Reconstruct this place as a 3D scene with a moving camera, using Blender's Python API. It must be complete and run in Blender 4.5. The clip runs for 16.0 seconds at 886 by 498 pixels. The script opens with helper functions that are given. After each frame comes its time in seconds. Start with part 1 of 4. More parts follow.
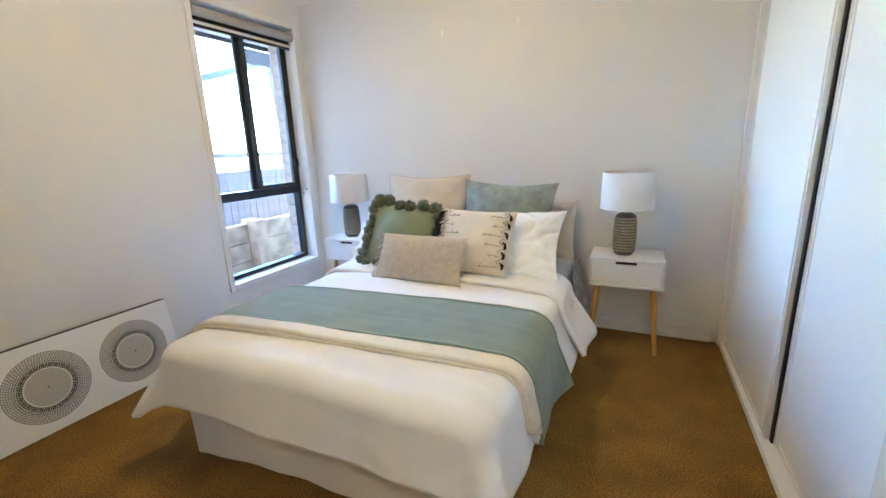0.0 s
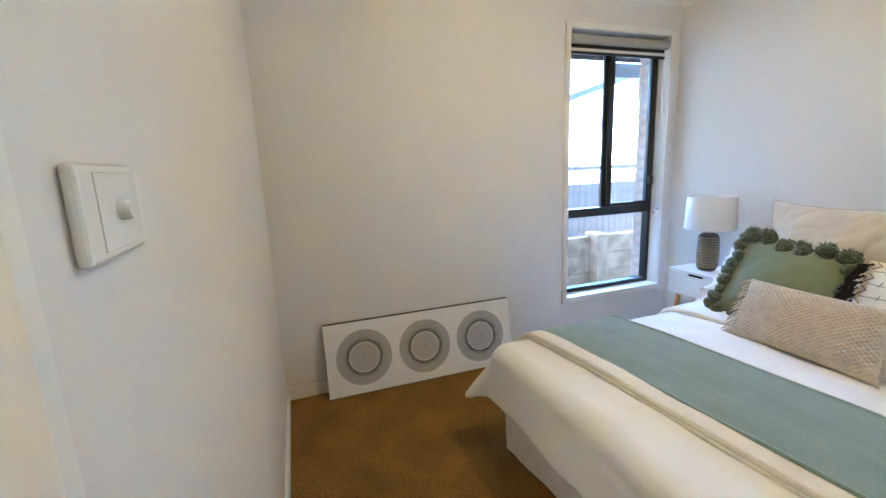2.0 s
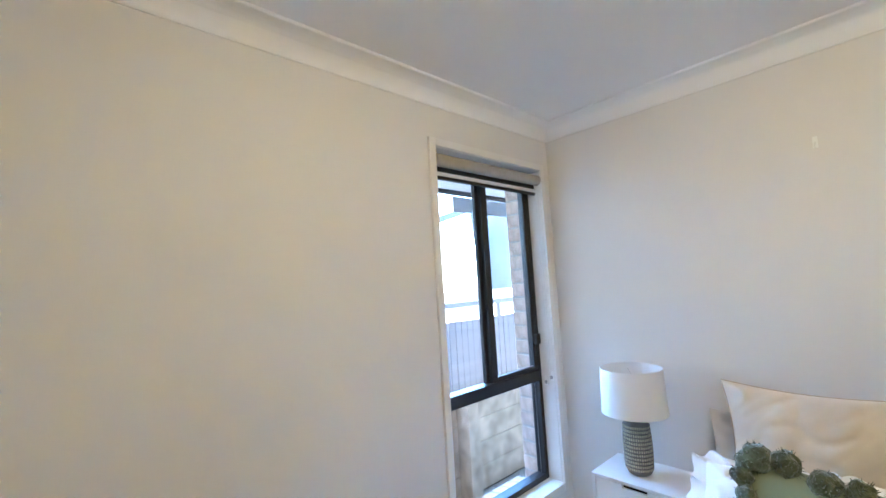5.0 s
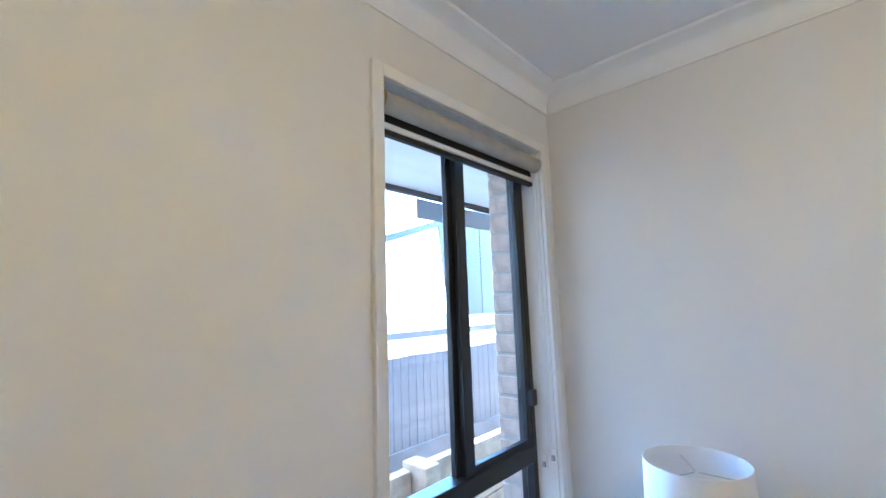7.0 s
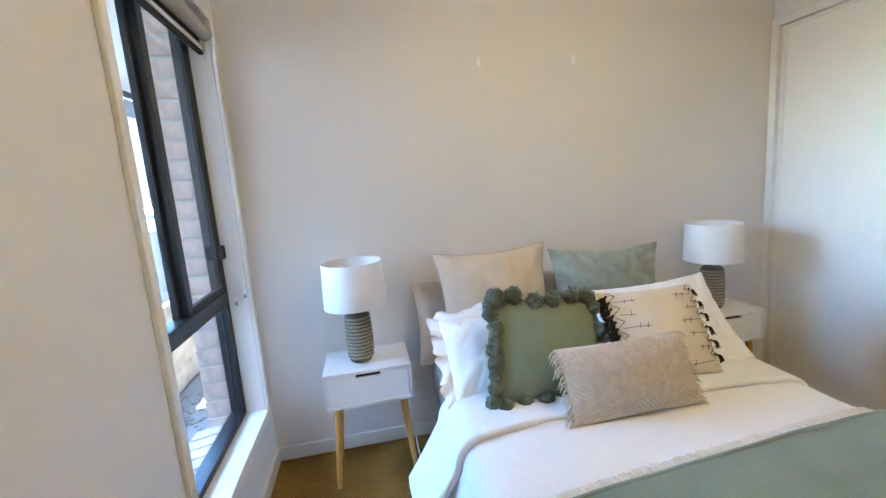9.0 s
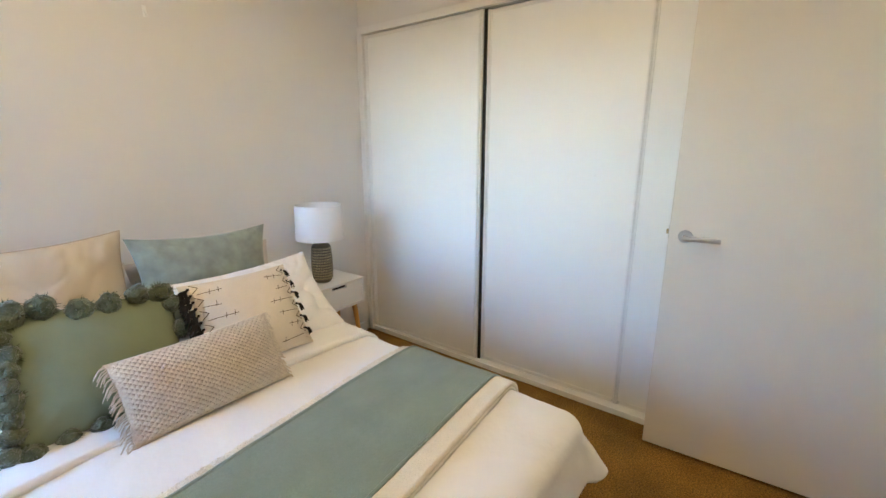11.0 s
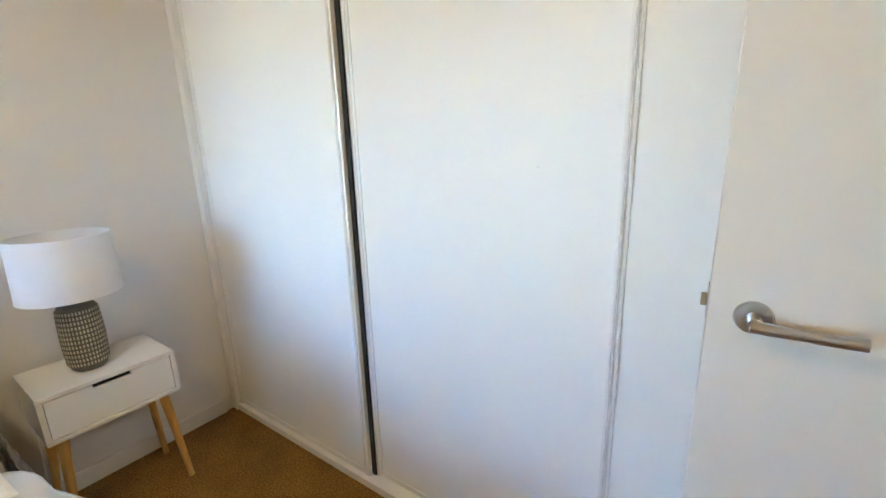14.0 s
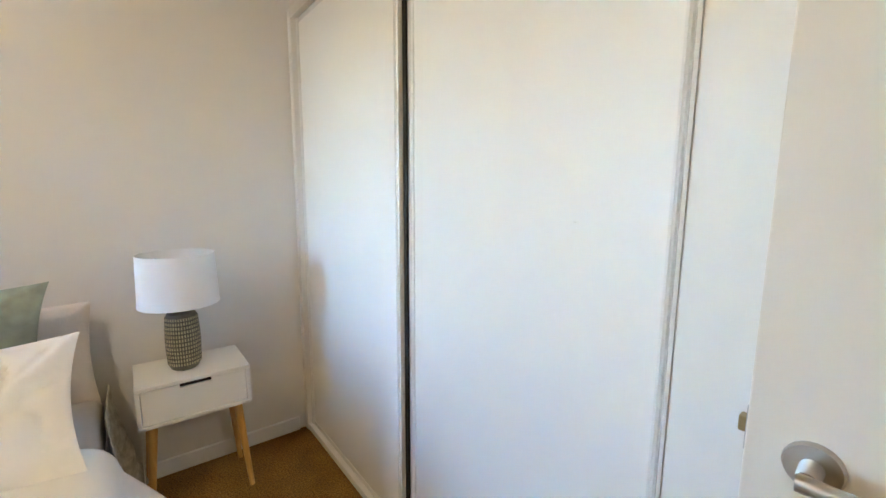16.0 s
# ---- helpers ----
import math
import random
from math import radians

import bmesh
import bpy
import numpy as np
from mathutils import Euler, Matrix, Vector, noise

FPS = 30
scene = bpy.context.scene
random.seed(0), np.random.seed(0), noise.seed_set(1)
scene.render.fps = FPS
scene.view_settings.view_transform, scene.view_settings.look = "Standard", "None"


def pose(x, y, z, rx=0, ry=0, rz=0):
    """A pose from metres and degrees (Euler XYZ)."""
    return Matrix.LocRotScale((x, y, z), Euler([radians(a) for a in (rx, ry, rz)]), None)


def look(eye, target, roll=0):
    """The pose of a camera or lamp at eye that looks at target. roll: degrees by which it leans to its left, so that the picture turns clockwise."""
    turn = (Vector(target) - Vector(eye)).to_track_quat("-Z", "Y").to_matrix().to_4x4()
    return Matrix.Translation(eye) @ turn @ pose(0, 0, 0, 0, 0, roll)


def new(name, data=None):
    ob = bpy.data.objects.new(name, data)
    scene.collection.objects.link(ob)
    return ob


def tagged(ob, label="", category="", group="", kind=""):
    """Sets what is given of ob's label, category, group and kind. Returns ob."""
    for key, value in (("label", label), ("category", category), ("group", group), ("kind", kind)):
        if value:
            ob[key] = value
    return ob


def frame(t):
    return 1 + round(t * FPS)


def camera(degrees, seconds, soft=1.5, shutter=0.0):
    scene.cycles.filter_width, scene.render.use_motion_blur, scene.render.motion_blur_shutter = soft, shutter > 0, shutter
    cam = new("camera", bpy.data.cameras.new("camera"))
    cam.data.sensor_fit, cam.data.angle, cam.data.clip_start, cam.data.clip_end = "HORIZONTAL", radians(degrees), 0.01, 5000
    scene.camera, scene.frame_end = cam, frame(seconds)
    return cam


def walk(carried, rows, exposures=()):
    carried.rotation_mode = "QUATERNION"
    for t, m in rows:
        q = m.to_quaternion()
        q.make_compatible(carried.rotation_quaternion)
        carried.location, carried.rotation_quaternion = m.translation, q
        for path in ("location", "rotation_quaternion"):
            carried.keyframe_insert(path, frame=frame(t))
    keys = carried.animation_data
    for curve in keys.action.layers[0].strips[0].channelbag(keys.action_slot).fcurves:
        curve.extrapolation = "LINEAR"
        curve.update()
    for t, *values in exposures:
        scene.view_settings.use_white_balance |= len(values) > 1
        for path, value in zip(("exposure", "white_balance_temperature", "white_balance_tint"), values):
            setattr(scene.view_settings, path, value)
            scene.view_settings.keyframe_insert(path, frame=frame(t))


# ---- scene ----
cam = camera(93.7, 16.0)
PATH = [
    (0, (2.456, -2.783, 1.212), (1.635, -1.022, 0.737), -2.1),
    (0.5, (2.423, -2.756, 1.232), (1.339, -1.138, 0.778), -3.2),
    (1, (2.396, -2.707, 1.251), (0.917, -1.424, 0.846), -4.1),
    (1.5, (2.385, -2.681, 1.257), (0.629, -1.803, 0.876), -3.4),
    (2, (2.384, -2.672, 1.279), (0.531, -2.021, 0.899), -2.3),
    (2.5, (2.348, -2.656, 1.275), (0.467, -2.069, 0.934), -2.5),
    (3, (2.208, -2.602, 1.274), (0.354, -1.907, 0.989), -3.1),
    (3.5, (2.071, -2.459, 1.27), (0.29, -1.59, 0.995), -2.6),
    (4, (1.906, -2.271, 1.334), (0.185, -1.259, 1.228), -1.6),
    (4.5, (1.664, -2.21, 1.424), (0.08, -1.0, 1.598), -1.7),
    (5, (1.378, -2.179, 1.488), (-0.085, -0.826, 1.653), -3.4),
    (5.2, (1.278, -2.122, 1.482), (-0.171, -0.75, 1.622), -3.6),
    (7.3, (0.767, -1.577, 1.508), (-0.521, -0.071, 1.779), -1.9),
    (7.5, (0.729, -1.628, 1.5), (-0.372, 0.033, 1.663), -0.9),
    (8, (0.662, -1.816, 1.446), (0.241, 0.139, 1.414), -3.4),
    (8.5, (0.642, -2.02, 1.373), (0.697, -0.033, 1.159), -4.8),
    (9, (0.564, -2.127, 1.364), (0.923, -0.184, 1.053), -4.4),
    (9.5, (0.529, -2.187, 1.351), (1.35, -0.403, 0.971), -2.7),
    (10, (0.577, -2.249, 1.355), (1.878, -0.787, 0.946), -2.4),
    (10.2, (0.605, -2.269, 1.371), (2.058, -0.956, 0.961), -2.5),
    (12.5, (1.776, -2.147, 1.292), (3.373, -1.048, 0.802), 1.0),
    (13, (2.041, -2.025, 1.26), (3.466, -0.657, 0.949), 1.0),
    (13.3, (2.153, -1.998, 1.27), (3.464, -0.533, 0.903), 0.4),
    (13.5, (2.118, -1.979, 1.277), (3.492, -0.582, 0.875), -0.0),
    (14, (2.05, -2.018, 1.29), (3.635, -0.898, 0.811), -1.7),
    (14.5, (2.007, -2.043, 1.309), (3.709, -1.097, 0.855), -0.9),
    (14.7, (2.031, -2.079, 1.306), (3.757, -1.157, 0.894), 0.0),
    (15, (2.076, -2.12, 1.313), (3.779, -1.138, 0.948), -0.5),
    (15.5, (2.258, -2.128, 1.288), (3.672, -0.74, 1.017), -0.9),
    (16, (2.269, -2.145, 1.305), (3.475, -0.576, 1.015), 0.3),
]
EXPOSURES = [(0, 5.98, 5150, 6), (1.5, 5.86, 5050, 5), (4.0, 5.78, 5200, 6), (4.5, 5.77, 5230, 6), (5, 5.75, 5080, 6), (7.5, 5.53, 4950, 5), (8.5, 5.58, 5200, 6), (9.5, 5.72, 5650, 6), (10, 5.67, 5780, 7), (12.3, 5.8, 5450, 8), (16, 5.84, 5600, 8)]
walk(cam, [(t, look(eye, target, roll)) for t, eye, target, roll in PATH], EXPOSURES)

# ---- world, sun, lamps ----
world = bpy.data.worlds.new("sky")
scene.world = world
world.use_nodes = True
wn = world.node_tree
sky = wn.nodes.new("ShaderNodeTexSky")
sky.sky_type = "NISHITA"
sky.sun_disc = False
sky.dust_density = 0.4
sky.ozone_density = 3.0
SUN_DIR = Vector((-0.25, -0.62, 0.744)).normalized()
sky.sun_elevation = math.asin(SUN_DIR.z)
sky.sun_rotation = math.atan2(SUN_DIR.x, SUN_DIR.y)
wn.links.new(sky.outputs[0], wn.nodes["Background"].inputs[0])
wn.nodes["Background"].inputs[1].default_value = 0.15
sun_data = bpy.data.lights.new("sun", "SUN")
sun_data.energy, sun_data.angle, sun_data.color = 2.0, radians(0.5), (1.0, 0.95, 0.86)
sun = new("sun", sun_data)
sun.matrix_world = look(SUN_DIR * 20, (0, 0, 0))
LAMP_GLOW, HALL_FILL_GLOW = 1.8, 1.7

# room: x 0 (window wall) to 2.985 (wardrobe), y 0 (bedhead wall) to -2.82 (door wall)
RX, RY, RH = 2.985, -2.82, 2.40


# ---- materials ----
def mat(name, color, rough=0.6, metal=0.0, var=0.06, scale=3.0, bump=0.0, bump_scale=200.0, sheen=0.0, spec=0.5, fine=0.0):
    """A surface with broad tone drift, fine grain and relief, in metres."""
    m = bpy.data.materials.new(name)
    m.use_nodes = True
    nt = m.node_tree
    b = nt.nodes["Principled BSDF"]
    b.inputs["Roughness"].default_value = rough
    b.inputs["Metallic"].default_value = metal
    b.inputs["Specular IOR Level"].default_value = spec
    b.inputs["Sheen Weight"].default_value = sheen
    tc = nt.nodes.new("ShaderNodeTexCoord")
    n1 = nt.nodes.new("ShaderNodeTexNoise")
    n1.inputs["Scale"].default_value = scale
    n1.inputs["Detail"].default_value = 5
    nt.links.new(tc.outputs["Object"], n1.inputs["Vector"])
    n2 = nt.nodes.new("ShaderNodeTexNoise")
    n2.inputs["Scale"].default_value = bump_scale
    n2.inputs["Detail"].default_value = 3
    nt.links.new(tc.outputs["Object"], n2.inputs["Vector"])
    r = nt.nodes.new("ShaderNodeValToRGB")
    c = Vector(color)
    lo, hi = c * (1 - var), c * (1 + var)
    r.color_ramp.elements[0].position, r.color_ramp.elements[1].position = 0.3, 0.7
    r.color_ramp.elements[0].color = (*lo, 1)
    r.color_ramp.elements[1].color = (*[min(v, 1) for v in hi], 1)
    nt.links.new(n1.outputs["Fac"], r.inputs["Fac"])
    out = r.outputs["Color"]
    if fine:
        mx = nt.nodes.new("ShaderNodeMix")
        mx.data_type, mx.blend_type = "RGBA", "MULTIPLY"
        mx.inputs[0].default_value = 1.0
        r2 = nt.nodes.new("ShaderNodeValToRGB")
        r2.color_ramp.elements[0].position, r2.color_ramp.elements[1].position = 0.3, 0.72
        r2.color_ramp.elements[0].color = (1 - fine, 1 - fine, 1 - fine, 1)
        r2.color_ramp.elements[1].color = (1, 1, 1, 1)
        nt.links.new(n2.outputs["Fac"], r2.inputs["Fac"])
        nt.links.new(out, mx.inputs[6])
        nt.links.new(r2.outputs["Color"], mx.inputs[7])
        out = mx.outputs[2]
    nt.links.new(out, b.inputs["Base Color"])
    if bump:
        bp = nt.nodes.new("ShaderNodeBump")
        bp.inputs["Strength"].default_value = 1.0
        bp.inputs["Distance"].default_value = bump
        nt.links.new(n2.outputs["Fac"], bp.inputs["Height"])
        nt.links.new(bp.outputs["Normal"], b.inputs["Normal"])
    return m


M_WALL = mat("wall_paint", (0.76, 0.74, 0.71), 0.55, var=0.015, scale=1.3, bump=0.0004, bump_scale=420)
M_CEIL = mat("ceiling_paint", (0.87, 0.865, 0.855), 0.8, var=0.012, scale=1.0, bump=0.0003, bump_scale=300)
M_TRIM = mat("trim_gloss", (0.80, 0.785, 0.755), 0.32, var=0.012, scale=4, bump=0.0002, bump_scale=60)
# door_panel copy for the open leaf, its dimmer warm light put into the colour
M_LEAF = mat("leaf_warm_tone", (0.73, 0.695, 0.635), 0.45, var=0.01, scale=2, bump=0.00025, bump_scale=240)
M_DOORP = mat("door_panel", (0.86, 0.857, 0.84), 0.42, var=0.01, scale=2, bump=0.00025, bump_scale=240)
M_CARPET = mat("carpet", (0.40, 0.205, 0.034), 0.95, var=0.22, scale=5, bump=0.010, bump_scale=150, sheen=0.03, spec=0.15, fine=0.72)
M_WHITE_LAC = mat("white_lacquer", (0.79, 0.79, 0.78), 0.35, var=0.01, scale=5, bump=0.0001, bump_scale=80)
# near-black filling for gaps and slots, their shade put into the colour
M_DARK = mat("dark_gap", (0.012, 0.012, 0.012), 0.7, var=0.1)
M_ALU = mat("window_frame_grey", (0.012, 0.013, 0.015), 0.4, var=0.1, scale=8, spec=0.5)
M_STILE = mat("white_stile", (0.85, 0.85, 0.84), 0.24, var=0.01, scale=5)
M_SCUFF = mat("scuff_grey", (0.70, 0.68, 0.67), 0.5, var=0.1, scale=40)
M_TRACK = mat("track_grey", (0.42, 0.43, 0.43), 0.35, metal=0.6, var=0.05)
M_STEEL = mat("brushed_steel", (0.55, 0.55, 0.55), 0.32, metal=1.0, var=0.05, scale=20)
M_BRASS = mat("latch_brass", (0.45, 0.36, 0.2), 0.35, metal=1.0, var=0.08, scale=20)
M_PLASTIC = mat("white_plastic", (0.84, 0.84, 0.82), 0.2, var=0.01)
M_CLEAR = mat("clear_plastic", (0.88, 0.88, 0.86), 0.28, var=0.01, spec=0.5)
M_SHADE = mat("lamp_shade_linen", (0.82, 0.81, 0.80), 0.8, var=0.02, scale=12, bump=0.0003, bump_scale=700)
M_CER = mat("ceramic_dark", (0.10, 0.092, 0.07), 0.42, var=0.2, scale=25, bump=0.0006, bump_scale=220)
M_CERL = mat("ceramic_dash", (0.52, 0.455, 0.29), 0.5, var=0.2, scale=30, bump=0.0005, bump_scale=260)
M_QUILT = mat("quilt_cotton", (0.79, 0.785, 0.78), 0.85, var=0.02, scale=5, bump=0.0012, bump_scale=55, sheen=0.2, spec=0.2)
M_SHEET = mat("grey_sheet", (0.50, 0.48, 0.46), 0.85, var=0.04, scale=6, bump=0.0012, bump_scale=40, spec=0.2)
M_SHEER = mat("sheer_sheet", (0.58, 0.565, 0.53), 0.7, var=0.28, scale=22, bump=0.004, bump_scale=60, spec=0.35, fine=0.25)
M_VALANCE = mat("valance", (0.76, 0.735, 0.69), 0.9, var=0.03, scale=5, bump=0.001, bump_scale=260, spec=0.2)
M_SAGE_RUN = mat("sage_throw", (0.24, 0.302, 0.25), 0.9, var=0.07, scale=9, bump=0.0011, bump_scale=420, sheen=0.3, spec=0.15, fine=0.3)
M_CREAM = mat("cream_blanket", (0.80, 0.75, 0.65), 0.95, var=0.04, scale=18, bump=0.003, bump_scale=190, sheen=0.2, spec=0.1, fine=0.07)
M_BEIGE = mat("beige_linen", (0.70, 0.62, 0.51), 0.9, var=0.05, scale=7, bump=0.001, bump_scale=600, spec=0.2, fine=0.08)
M_PIPE = mat("brown_seam", (0.50, 0.41, 0.31), 0.9, var=0.1, scale=40, spec=0.2)
M_STITCH = mat("brown_thread", (0.10, 0.065, 0.025), 0.9, var=0.3, scale=60, spec=0.1)
M_VELVET = mat("sage_velvet", (0.265, 0.305, 0.262), 0.72, var=0.22, scale=15, bump=0.0015, bump_scale=24, sheen=0.7, spec=0.2)
M_GREIGE = mat("greige_sham", (0.66, 0.61, 0.56), 0.9, var=0.04, scale=6, bump=0.001, bump_scale=90, spec=0.2)
M_WPILL = mat("white_pillowcase", (0.83, 0.825, 0.82), 0.85, var=0.02, scale=7, bump=0.002, bump_scale=28, spec=0.2)
M_GREEN = mat("olive_cotton", (0.225, 0.262, 0.168), 0.88, var=0.07, scale=8, bump=0.0008, bump_scale=520, sheen=0.2, spec=0.15, fine=0.1)
M_POM = mat("olive_yarn", (0.115, 0.140, 0.088), 0.95, var=0.25, scale=60, bump=0.004, bump_scale=320, sheen=0.4, spec=0.1, fine=0.3)
M_CROSSC = mat("natural_cotton", (0.76, 0.68, 0.55), 0.92, var=0.04, scale=9, bump=0.0014, bump_scale=520, spec=0.15, fine=0.14)
M_THREAD = mat("black_thread", (0.02, 0.018, 0.018), 0.9, var=0.2, scale=90, spec=0.1)
M_KNIT = mat("oatmeal_knit", (0.64, 0.56, 0.455), 0.95, var=0.1, scale=40, bump=0.002, bump_scale=500, sheen=0.3, spec=0.1, fine=0.2)
M_CANVAS = mat("white_canvas", (0.85, 0.84, 0.82), 0.8, var=0.02, scale=4, bump=0.0006, bump_scale=900, spec=0.2)
M_BLACK = mat("black_edge", (0.02, 0.02, 0.02), 0.6, var=0.1)
M_BLIND = mat("blind_fabric", (0.40, 0.375, 0.34), 0.85, var=0.06, scale=20, bump=0.0006, bump_scale=600)
M_BLINDBAR = mat("blind_bar", (0.72, 0.72, 0.72), 0.3, var=0.02)
M_BRICK = mat("brick", (0.63, 0.49, 0.40), 0.9, var=0.22, scale=18, bump=0.004, bump_scale=130, spec=0.2, fine=0.2)
M_MORTAR = mat("mortar", (0.42, 0.40, 0.37), 0.95, var=0.1, scale=30, bump=0.003, bump_scale=300, spec=0.2)
M_SLEEPER = mat("sleeper_wood", (0.58, 0.43, 0.29), 0.9, var=0.3, scale=9, bump=0.003, bump_scale=70, spec=0.2, fine=0.2)
M_FENCE = mat("weathered_paling", (0.25, 0.225, 0.215), 0.92, var=0.25, scale=7, bump=0.003, bump_scale=60, spec=0.2, fine=0.2)
M_GRAVEL = mat("gravel", (0.32, 0.30, 0.28), 0.95, var=0.4, scale=60, bump=0.012, bump_scale=70, spec=0.2, fine=0.4)
M_SOIL = mat("ground_soil", (0.09, 0.075, 0.055), 0.95, var=0.4, scale=2, bump=0.01, bump_scale=30, spec=0.1)
M_SOFFIT = mat("soffit_paint", (0.60, 0.61, 0.60), 0.6, var=0.02, scale=3)
M_STEELBLUE = mat("steel_sheet_grey", (0.019, 0.0105, 0.012), 0.5, var=0.06, scale=3)
M_GUTTER = mat("gutter_paint", (0.26, 0.26, 0.29), 0.5, var=0.05, scale=4)


def wood_mat(name, a, b2):
    m = mat(name, a, 0.45, var=0.1, scale=6)
    nt = m.node_tree
    b = nt.nodes["Principled BSDF"]
    tc = nt.nodes.new("ShaderNodeTexCoord")
    mp = nt.nodes.new("ShaderNodeMapping")
    mp.inputs["Scale"].default_value = (60, 60, 5)
    n = nt.nodes.new("ShaderNodeTexNoise")
    n.inputs["Scale"].default_value = 1.0
    n.inputs["Detail"].default_value = 6
    n.inputs["Distortion"].default_value = 0.6
    r = nt.nodes.new("ShaderNodeValToRGB")
    r.color_ramp.elements[0].position, r.color_ramp.elements[1].position = 0.35, 0.68
    r.color_ramp.elements[0].color, r.color_ramp.elements[1].color = (*b2, 1), (*a, 1)
    nt.links.new(tc.outputs["Object"], mp.inputs["Vector"])
    nt.links.new(mp.outputs[0], n.inputs["Vector"])
    nt.links.new(n.outputs["Fac"], r.inputs["Fac"])
    nt.links.new(r.outputs["Color"], b.inputs["Base Color"])
    return m


M_LEG = wood_mat("leg_wood", (0.66, 0.37, 0.095), (0.50, 0.26, 0.055))


def glass_mat():
    m = bpy.data.materials.new("window_glass")
    m.use_nodes = True
    nt = m.node_tree
    nt.nodes.remove(nt.nodes["Principled BSDF"])
    out = nt.nodes["Material Output"]
    tr, gl = nt.nodes.new("ShaderNodeBsdfTransparent"), nt.nodes.new("ShaderNodeBsdfGlossy")
    tr.inputs["Color"].default_value = (0.95, 0.97, 0.97, 1)
    gl.inputs["Roughness"].default_value = 0.03
    lw, mx = nt.nodes.new("ShaderNodeLayerWeight"), nt.nodes.new("ShaderNodeMixShader")
    lw.inputs["Blend"].default_value = 0.5
    pw, ad = nt.nodes.new("ShaderNodeMath"), nt.nodes.new("ShaderNodeMath")
    pw.operation, pw.inputs[1].default_value = "POWER", 5.0
    ad.operation, ad.inputs[1].default_value, ad.inputs[2].default_value = "MULTIPLY_ADD", 0.5, 0.025
    nt.links.new(lw.outputs["Facing"], pw.inputs[0])
    nt.links.new(pw.outputs[0], ad.inputs[0])
    nt.links.new(ad.outputs[0], mx.inputs[0])
    nt.links.new(tr.outputs[0], mx.inputs[1])
    nt.links.new(gl.outputs[0], mx.inputs[2])
    nt.links.new(mx.outputs[0], out.inputs["Surface"])
    return m


M_GLASS = glass_mat()


def disc_mat():
    """Printed round motif: rings of small dashes round a fine-rayed centre."""
    m = bpy.data.materials.new("printed_motif")
    m.use_nodes = True
    nt = m.node_tree
    b = nt.nodes["Principled BSDF"]
    b.inputs["Roughness"].default_value = 0.8
    L = nt.links.new
    tc = nt.nodes.new("ShaderNodeTexCoord")
    sp = nt.nodes.new("ShaderNodeSeparateXYZ")
    L(tc.outputs["Object"], sp.inputs[0])

    def op(kind, a, b3=None, c=None):
        n = nt.nodes.new("ShaderNodeMath")
        n.operation = kind
        for i, v in enumerate((a, b3, c)):
            if v is None:
                continue
            if isinstance(v, (int, float)):
                n.inputs[i].default_value = v
            else:
                L(v, n.inputs[i])
        return n.outputs[0]
    x, y = sp.outputs[0], sp.outputs[2]
    r = op("SQRT", op("ADD", op("MULTIPLY", x, x), op("MULTIPLY", y, y)))
    th = op("ARCTAN2", y, x)
    ring = op("SINE", op("MULTIPLY", r, 2 * math.pi / 0.0085))
    row = op("FLOOR", op("MULTIPLY", r, 1 / 0.0085))
    dash = op("SINE", op("ADD", op("MULTIPLY", th, 84.0), op("MULTIPLY", row, 1.7)))
    marks = op("GREATER_THAN", op("MULTIPLY", op("ADD", ring, 1.0), op("ADD", dash, 1.0)), 1.15)
    inner = op("LESS_THAN", r, 0.088)
    rays = op("GREATER_THAN", op("SINE", op("ADD", op("MULTIPLY", th, 46.0), op("MULTIPLY", r, 150.0))), 0.35)
    dark_band = op("MULTIPLY", op("GREATER_THAN", r, 0.092), op("SUBTRACT", 1.0, op("SMOOTH_MIN", 1.0, op("MULTIPLY", op("SUBTRACT", r, 0.092), 22.0), 0.1)))
    dark_band = op("MAXIMUM", dark_band, 0.0)
    dot = op("LESS_THAN", r, 0.004)
    outer_val = op("ADD", 0.30, op("MULTIPLY", marks, 0.44))
    outer_val = op("SUBTRACT", outer_val, op("MULTIPLY", dark_band, op("MULTIPLY", op("SUBTRACT", 1.0, marks), 0.27)))
    edge = op("MULTIPLY", op("GREATER_THAN", r, 0.090), op("LESS_THAN", r, 0.107))
    beads = op("GREATER_THAN", op("SINE", op("ADD", op("MULTIPLY", th, 58.0), op("MULTIPLY", row, 2.4))), -0.35)
    outer_val = op("SUBTRACT", outer_val, op("MULTIPLY", op("MULTIPLY", edge, beads), op("MULTIPLY", outer_val, 0.68)))
    inner_val = op("SUBTRACT", 0.52, op("MULTIPLY", rays, 0.15))
    pale = op("GREATER_THAN", r, 0.0835)
    inner_val = op("ADD", inner_val, op("MULTIPLY", pale, op("SUBTRACT", 0.74, inner_val)))
    val = op("ADD", op("MULTIPLY", inner, inner_val), op("MULTIPLY", op("SUBTRACT", 1.0, inner), outer_val))
    val = op("MULTIPLY", val, op("SUBTRACT", 1.0, op("MULTIPLY", dot, 0.95)))
    cc = nt.nodes.new("ShaderNodeCombineColor")
    L(val, cc.inputs[0])
    L(op("MULTIPLY", val, 0.965), cc.inputs[1])
    L(op("MULTIPLY", val, 0.89), cc.inputs[2])
    L(cc.outputs[0], b.inputs["Base Color"])
    return m


M_DISC = disc_mat()


